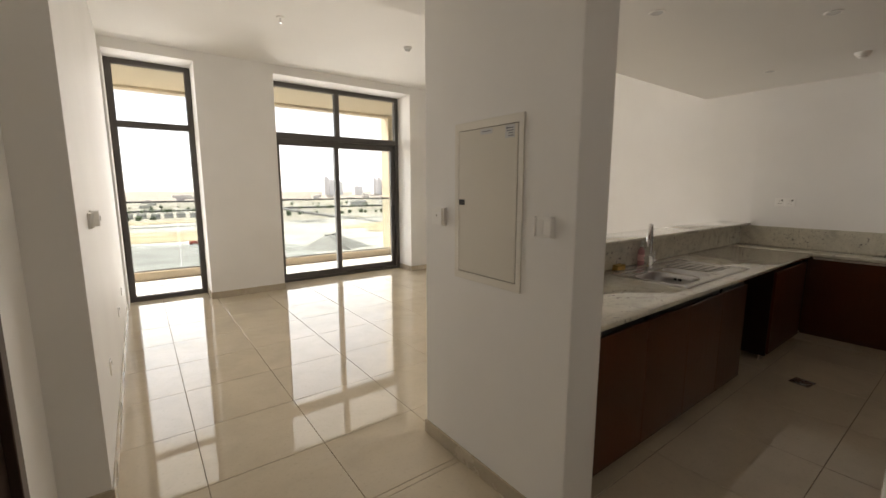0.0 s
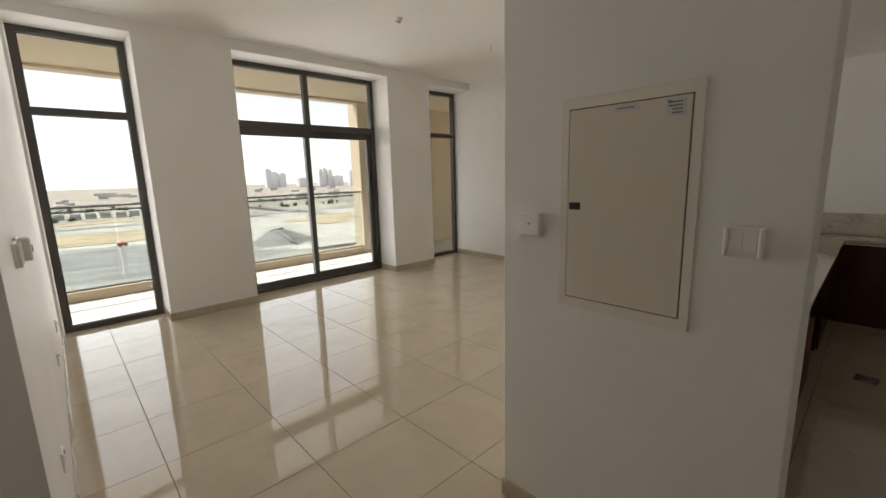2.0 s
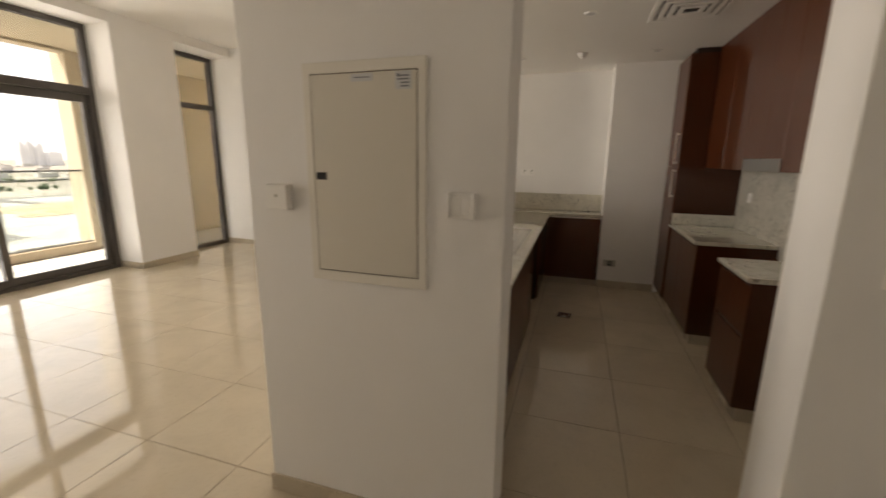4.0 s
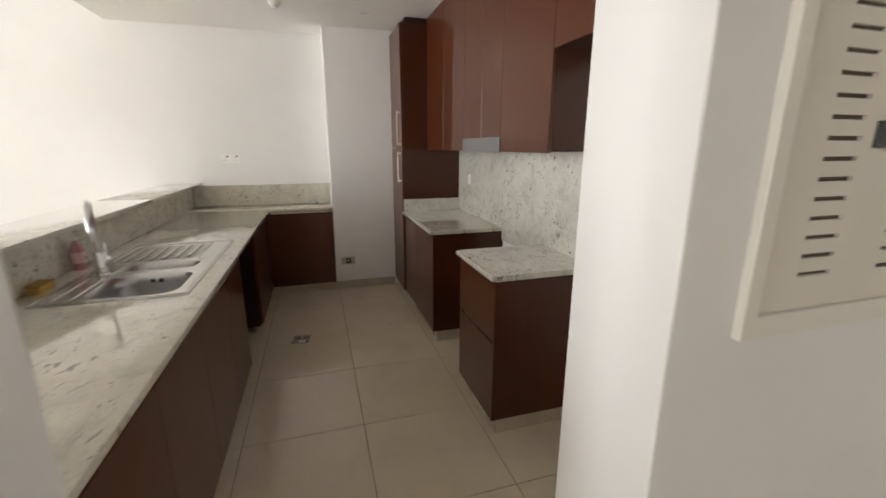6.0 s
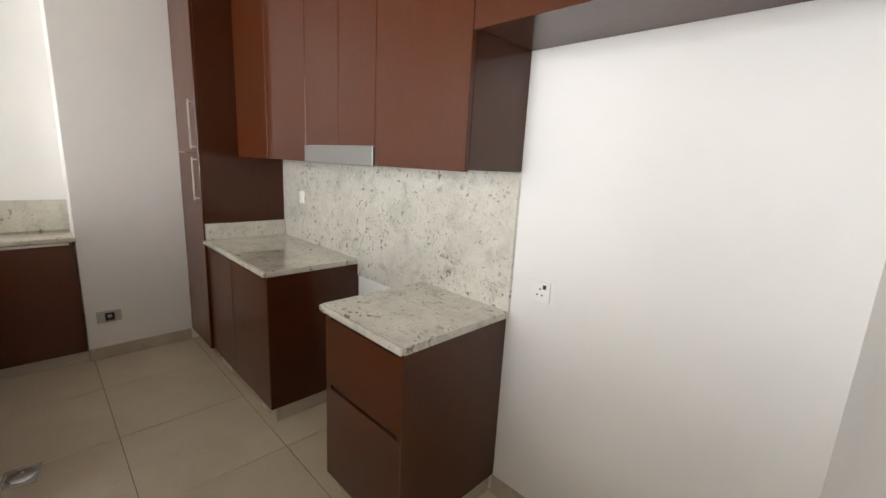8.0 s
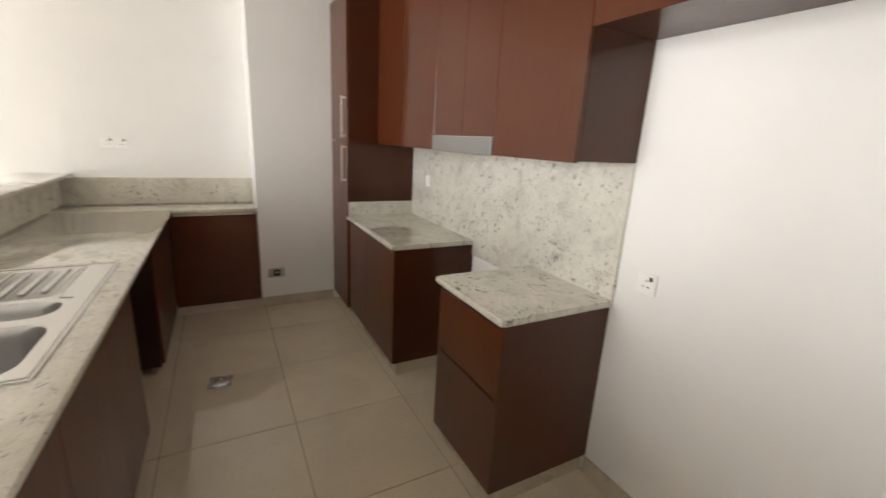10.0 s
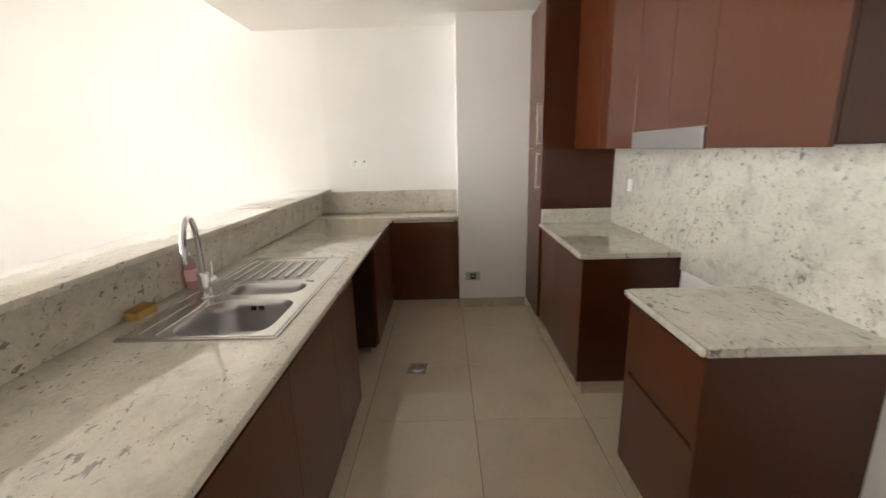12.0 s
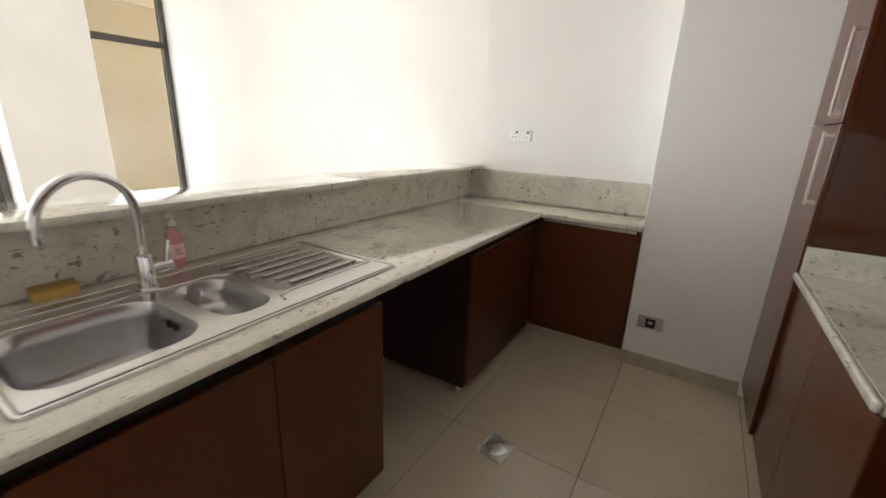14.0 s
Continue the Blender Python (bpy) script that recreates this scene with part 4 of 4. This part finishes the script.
def outlet(t, dx=0.0):
    for x, z, w, h in ((0, 0.012, 0.005, 0.008), (-0.011, -0.012, 0.008, 0.005), (0.011, -0.012, 0.008, 0.005)):
        part("pin_hole", box(dx + x - w / 2, dx + x + w / 2, -0.0096, -0.0085, z - h / 2, z + h / 2), BLACK, t)
    part("rocker", box(dx + 0.012, dx + 0.026, -0.0115, -0.0085, 0.014, 0.031, 0.001), BLACK, t, "dark switch rocker")


def put(first, ob, m):
    if first:
        ob.matrix_basis = m
        return ob
    return copy_thing(ob, m)


sw = plate("light_switch", 0.10, 0.088, "white double rocker light switch on the wall", "light switch", "wall switches", rockers)
put(True, sw, pose(PX0, 1.115, 1.374, 0, 0, -90))
put(False, sw, pose(WX, 2.91, 1.36, 0, 0, 90))
cb = thing("wall_control_box", (WX, 3.03, 1.365), "white raised control box on the wall beside the switch", "control box")
part("back_plate", box(WX, WX + 0.010, 2.984, 3.078, 1.318, 1.412, 0.002), WPLASTIC, cb)
part("cover", box(WX + 0.010, WX + 0.043, 2.988, 3.074, 1.322, 1.408, 0.006, 3), WPLASTIC, cb, "", 50)
part("button", box(WX + 0.0425, WX + 0.046, 3.018, 3.044, 1.352, 1.378, 0.001), GREY, cb)
so = plate("wall_socket", 0.086, 0.086, "white single wall socket", "wall socket", "wall sockets", outlet)
put(True, so, pose(2.766, BACK_Y, 1.021, 0, 0, 180))
put(False, so, pose(EX, 1.436, 1.378, 0, 0, -90))
put(False, so, pose(EX, 1.349, 1.378, 0, 0, -90))
for y, z in ((3.10, 0.46), (4.50, 0.46), (5.40, 0.46)):
    put(False, so, pose(WX, y, z, 0, 0, 90))
sp2 = plate("splashback_switch", 0.062, 0.086, "white switch plate on the granite splashback", "light switch", "", lambda t: part("rocker", box(-0.012, 0.012, -0.0125, -0.008, -0.02, 0.02, 0.0015), WPLASTIC, t))
sp2.matrix_basis = pose(4.746, BACK_Y + 0.018, 1.213, 0, 0, 180)

ao = thing("appliance_outlet", (PIL_X, 0.30, 0.311), "grey appliance outlet with a dark centre on the column", "outlet")
part("plate", box(PIL_X - 0.011, PIL_X, 0.232, 0.372, 0.270, 0.352, 0.003), GREY, ao)
part("insert", box(PIL_X - 0.016, PIL_X - 0.010, 0.272, 0.326, 0.282, 0.338, 0.002), BLACK, ao, "dark insert")
part("tab", box(PIL_X - 0.018, PIL_X - 0.0155, 0.288, 0.312, 0.304, 0.324, 0.001), GREY, ao)

th = thing("thermostat", (PX0, 1.845, 1.38), "white square thermostat box on the pier", "thermostat")
part("back_plate", box(PX0 - 0.012, PX0, 1.795, 1.895, 1.330, 1.430, 0.003), WPLASTIC, th)
part("cover", box(PX0 - 0.034, PX0 - 0.012, 1.798, 1.892, 1.333, 1.427, 0.004), WPLASTIC, th)
part("dial_mark", cyl((PX0 - 0.034, 1.845, 1.385), 0.006, -0.0015, 0.0005, 14, 0, "x"), GREY, th)

# ---- ceiling fittings ----
dl = thing("downlight", (0, 0, 0), "white recessed ceiling downlight, switched off", "downlight", "kitchen downlights")
part("ring", lathe((0, 0, -0.006), ((0.043, 0.0058), (0.034, 0.004), (0.036, 0.0), (0.048, 0.0005), (0.050, 0.0059))), WPLASTIC, dl, "white ring", 40)
part("reflector", lathe((0, 0, -0.004), ((0.035, 0), (0.030, 0.003))), LABEL, dl, "", 40)
for i, (x, y) in enumerate(((2.933, 1.39), (3.80, 0.745), (5.065, 1.41), (5.075, 0.095))):
    put(i == 0, dl, pose(x, y, LOW))
sd2 = thing("smoke_detector", (5.0, 0.79, LOW), "white smoke detector on the kitchen ceiling", "smoke detector")
part("base", lathe((5.0, 0.79, LOW - 0.012), ((0.052, 0), (0.052, 0.0118))), WPLASTIC, sd2, "", 40)
part("head", lathe((5.0, 0.79, LOW - 0.048), ((0.018, 0), (0.026, 0.004), (0.028, 0.014), (0.042, 0.022), (0.046, 0.036))), WPLASTIC, sd2, "", 50)
part("vent_ring", lathe((5.0, 0.79, LOW - 0.036), ((0.0292, 0), (0.0292, 0.006))), GREY, sd2, "", 40)
for i, (x, y) in enumerate(((3.16, 4.65),)):
    s = thing("smoke_detector", (x, y, HIGH), "white smoke detector on the living room ceiling", "smoke detector")
    part("base", lathe((x, y, HIGH - 0.012), ((0.055, 0), (0.055, 0.0118))), WPLASTIC, s, "", 40)
    part("head", lathe((x, y, HIGH - 0.055), ((0.02, 0), (0.028, 0.005), (0.03, 0.018), (0.045, 0.026), (0.048, 0.043))), WPLASTIC, s, "", 50)
    part("vent_ring", lathe((x, y, HIGH - 0.041), ((0.031, 0), (0.031, 0.008))), BLACK, s, "", 40)
spr = thing("fire_sprinkler", (0, 0, 0), "white fire sprinkler head under the ceiling", "sprinkler", "living room sprinklers")
part("rosette", lathe((0, 0, -0.012), ((0.036, 0), (0.042, 0.006), (0.042, 0.0118))), WPLASTIC, spr, "", 40)
part("stem", cyl((0, 0, 0), 0.010, -0.052, -0.011, 14), CHROME, spr, "", 40)
part("deflector", cyl((0, 0, 0), 0.017, -0.060, -0.057, 18), CHROME, spr, "", 40)
for i, (x, y) in enumerate(((1.62, 4.64), (4.66, 4.60))):
    put(i == 0, spr, pose(x, y, HIGH))

gr = thing("ceiling_vent", (3.86, 0.07, LOW), "white square ceiling air diffuser", "ceiling vent")
for k in range(4):
    a, b, z = 0.25 - 0.055 * k, 0.215 - 0.055 * k, LOW - 0.004 - 0.004 * k
    part("vane" if k else "frame", slab([3.86 - a, 3.86 - b, 3.86 + b, 3.86 + a], [0.07 - a, 0.07 - b, 0.07 + b, 0.07 + a], {(1, 1)}, z - 0.008, z + 0.0035, "xyz", 0.002), WPLASTIC, gr)
part("backing", box(3.64, 4.08, -0.15, 0.29, LOW - 0.003, LOW - 0.0005), BLACK, gr)

# ---- floor drain ----
fd = thing("floor_drain", (4.403, 0.773, 0), "square steel floor drain in the kitchen tiles", "floor drain")
spin = Matrix.Translation((4.403, 0.773, 0)) @ Matrix.Rotation(radians(-8), 4, "Z")
bm = slab([-0.072, -0.062, 0.062, 0.072], [-0.066, -0.056, 0.056, 0.066], {(1, 1)}, 0.0005, 0.005, "xyz", 0.001)
bm.transform(spin)
part("frame", bm, STEEL, fd)
bm = box(-0.062, 0.062, -0.056, 0.056, 0.0005, 0.003)
bm.transform(spin)
part("tray", bm, STEEL, fd)
bm = lathe((0, 0, 0.003), ((0.05, 0), (0.05, 0.002), (0.044, 0.0032), (0.01, 0.0026)))
bm.transform(spin)
part("cover", bm, STEEL, fd, "round steel cover", 40)
for x, y in ((-0.03, 0), (0.03, 0)):
    bm = cyl((x, y, 0.0055), 0.004, 0, 0.0012, 10)
    bm.transform(spin)
    part("screw", bm, BOWL, fd)

# ---- floor tiles ----
P, GAP = 0.6215, 0.0016
SHARED = {}


def tiles(x0, x1, y0, y1, ox, oy, keep):
    i0, i1 = math.floor((x0 - ox) / P), math.ceil((x1 - ox) / P)
    j0, j1 = math.floor((y0 - oy) / P), math.ceil((y1 - oy) / P)
    for i in range(i0, i1):
        for j in range(j0, j1):
            a, b = max(x0, ox + i * P) + GAP, min(x1, ox + (i + 1) * P) - GAP
            c, d = max(y0, oy + j * P) + GAP, min(y1, oy + (j + 1) * P) - GAP
            if b - a < 0.01 or d - c < 0.01 or not keep((a + b) / 2, (c + d) / 2):
                continue
            key = (round(b - a, 3), round(d - c, 3))
            if key not in SHARED:
                bm = box(-(b - a) / 2, (b - a) / 2, -(d - c) / 2, (d - c) / 2, -0.004, 0)
                bmesh.ops.bevel(bm, geom=[e for e in bm.edges if all(w.co.z > -0.001 for w in e.verts)], offset=0.0012, segments=1, affect="EDGES")
                me = bpy.data.meshes.new("tile")
                finish(bm)
                bm.to_mesh(me)
                bm.free()
                me.materials.append(TILE)
                SHARED[key] = me
            ob = new("tile", SHARED[key])
            ob.location = ((a + b) / 2, (c + d) / 2, 0)
            ob.parent = floor


tiles(-0.14, 6.25, 1.69, 6.82, 0.438, 2.275, lambda x, y: True)
tiles(-0.14, 1.681, -2.6, 1.69, 0.438, 2.275 - 4 * P, lambda x, y: True)
tiles(1.681, 5.912, BACK_Y, 1.69, 3.21, 0.4105, lambda x, y: True)
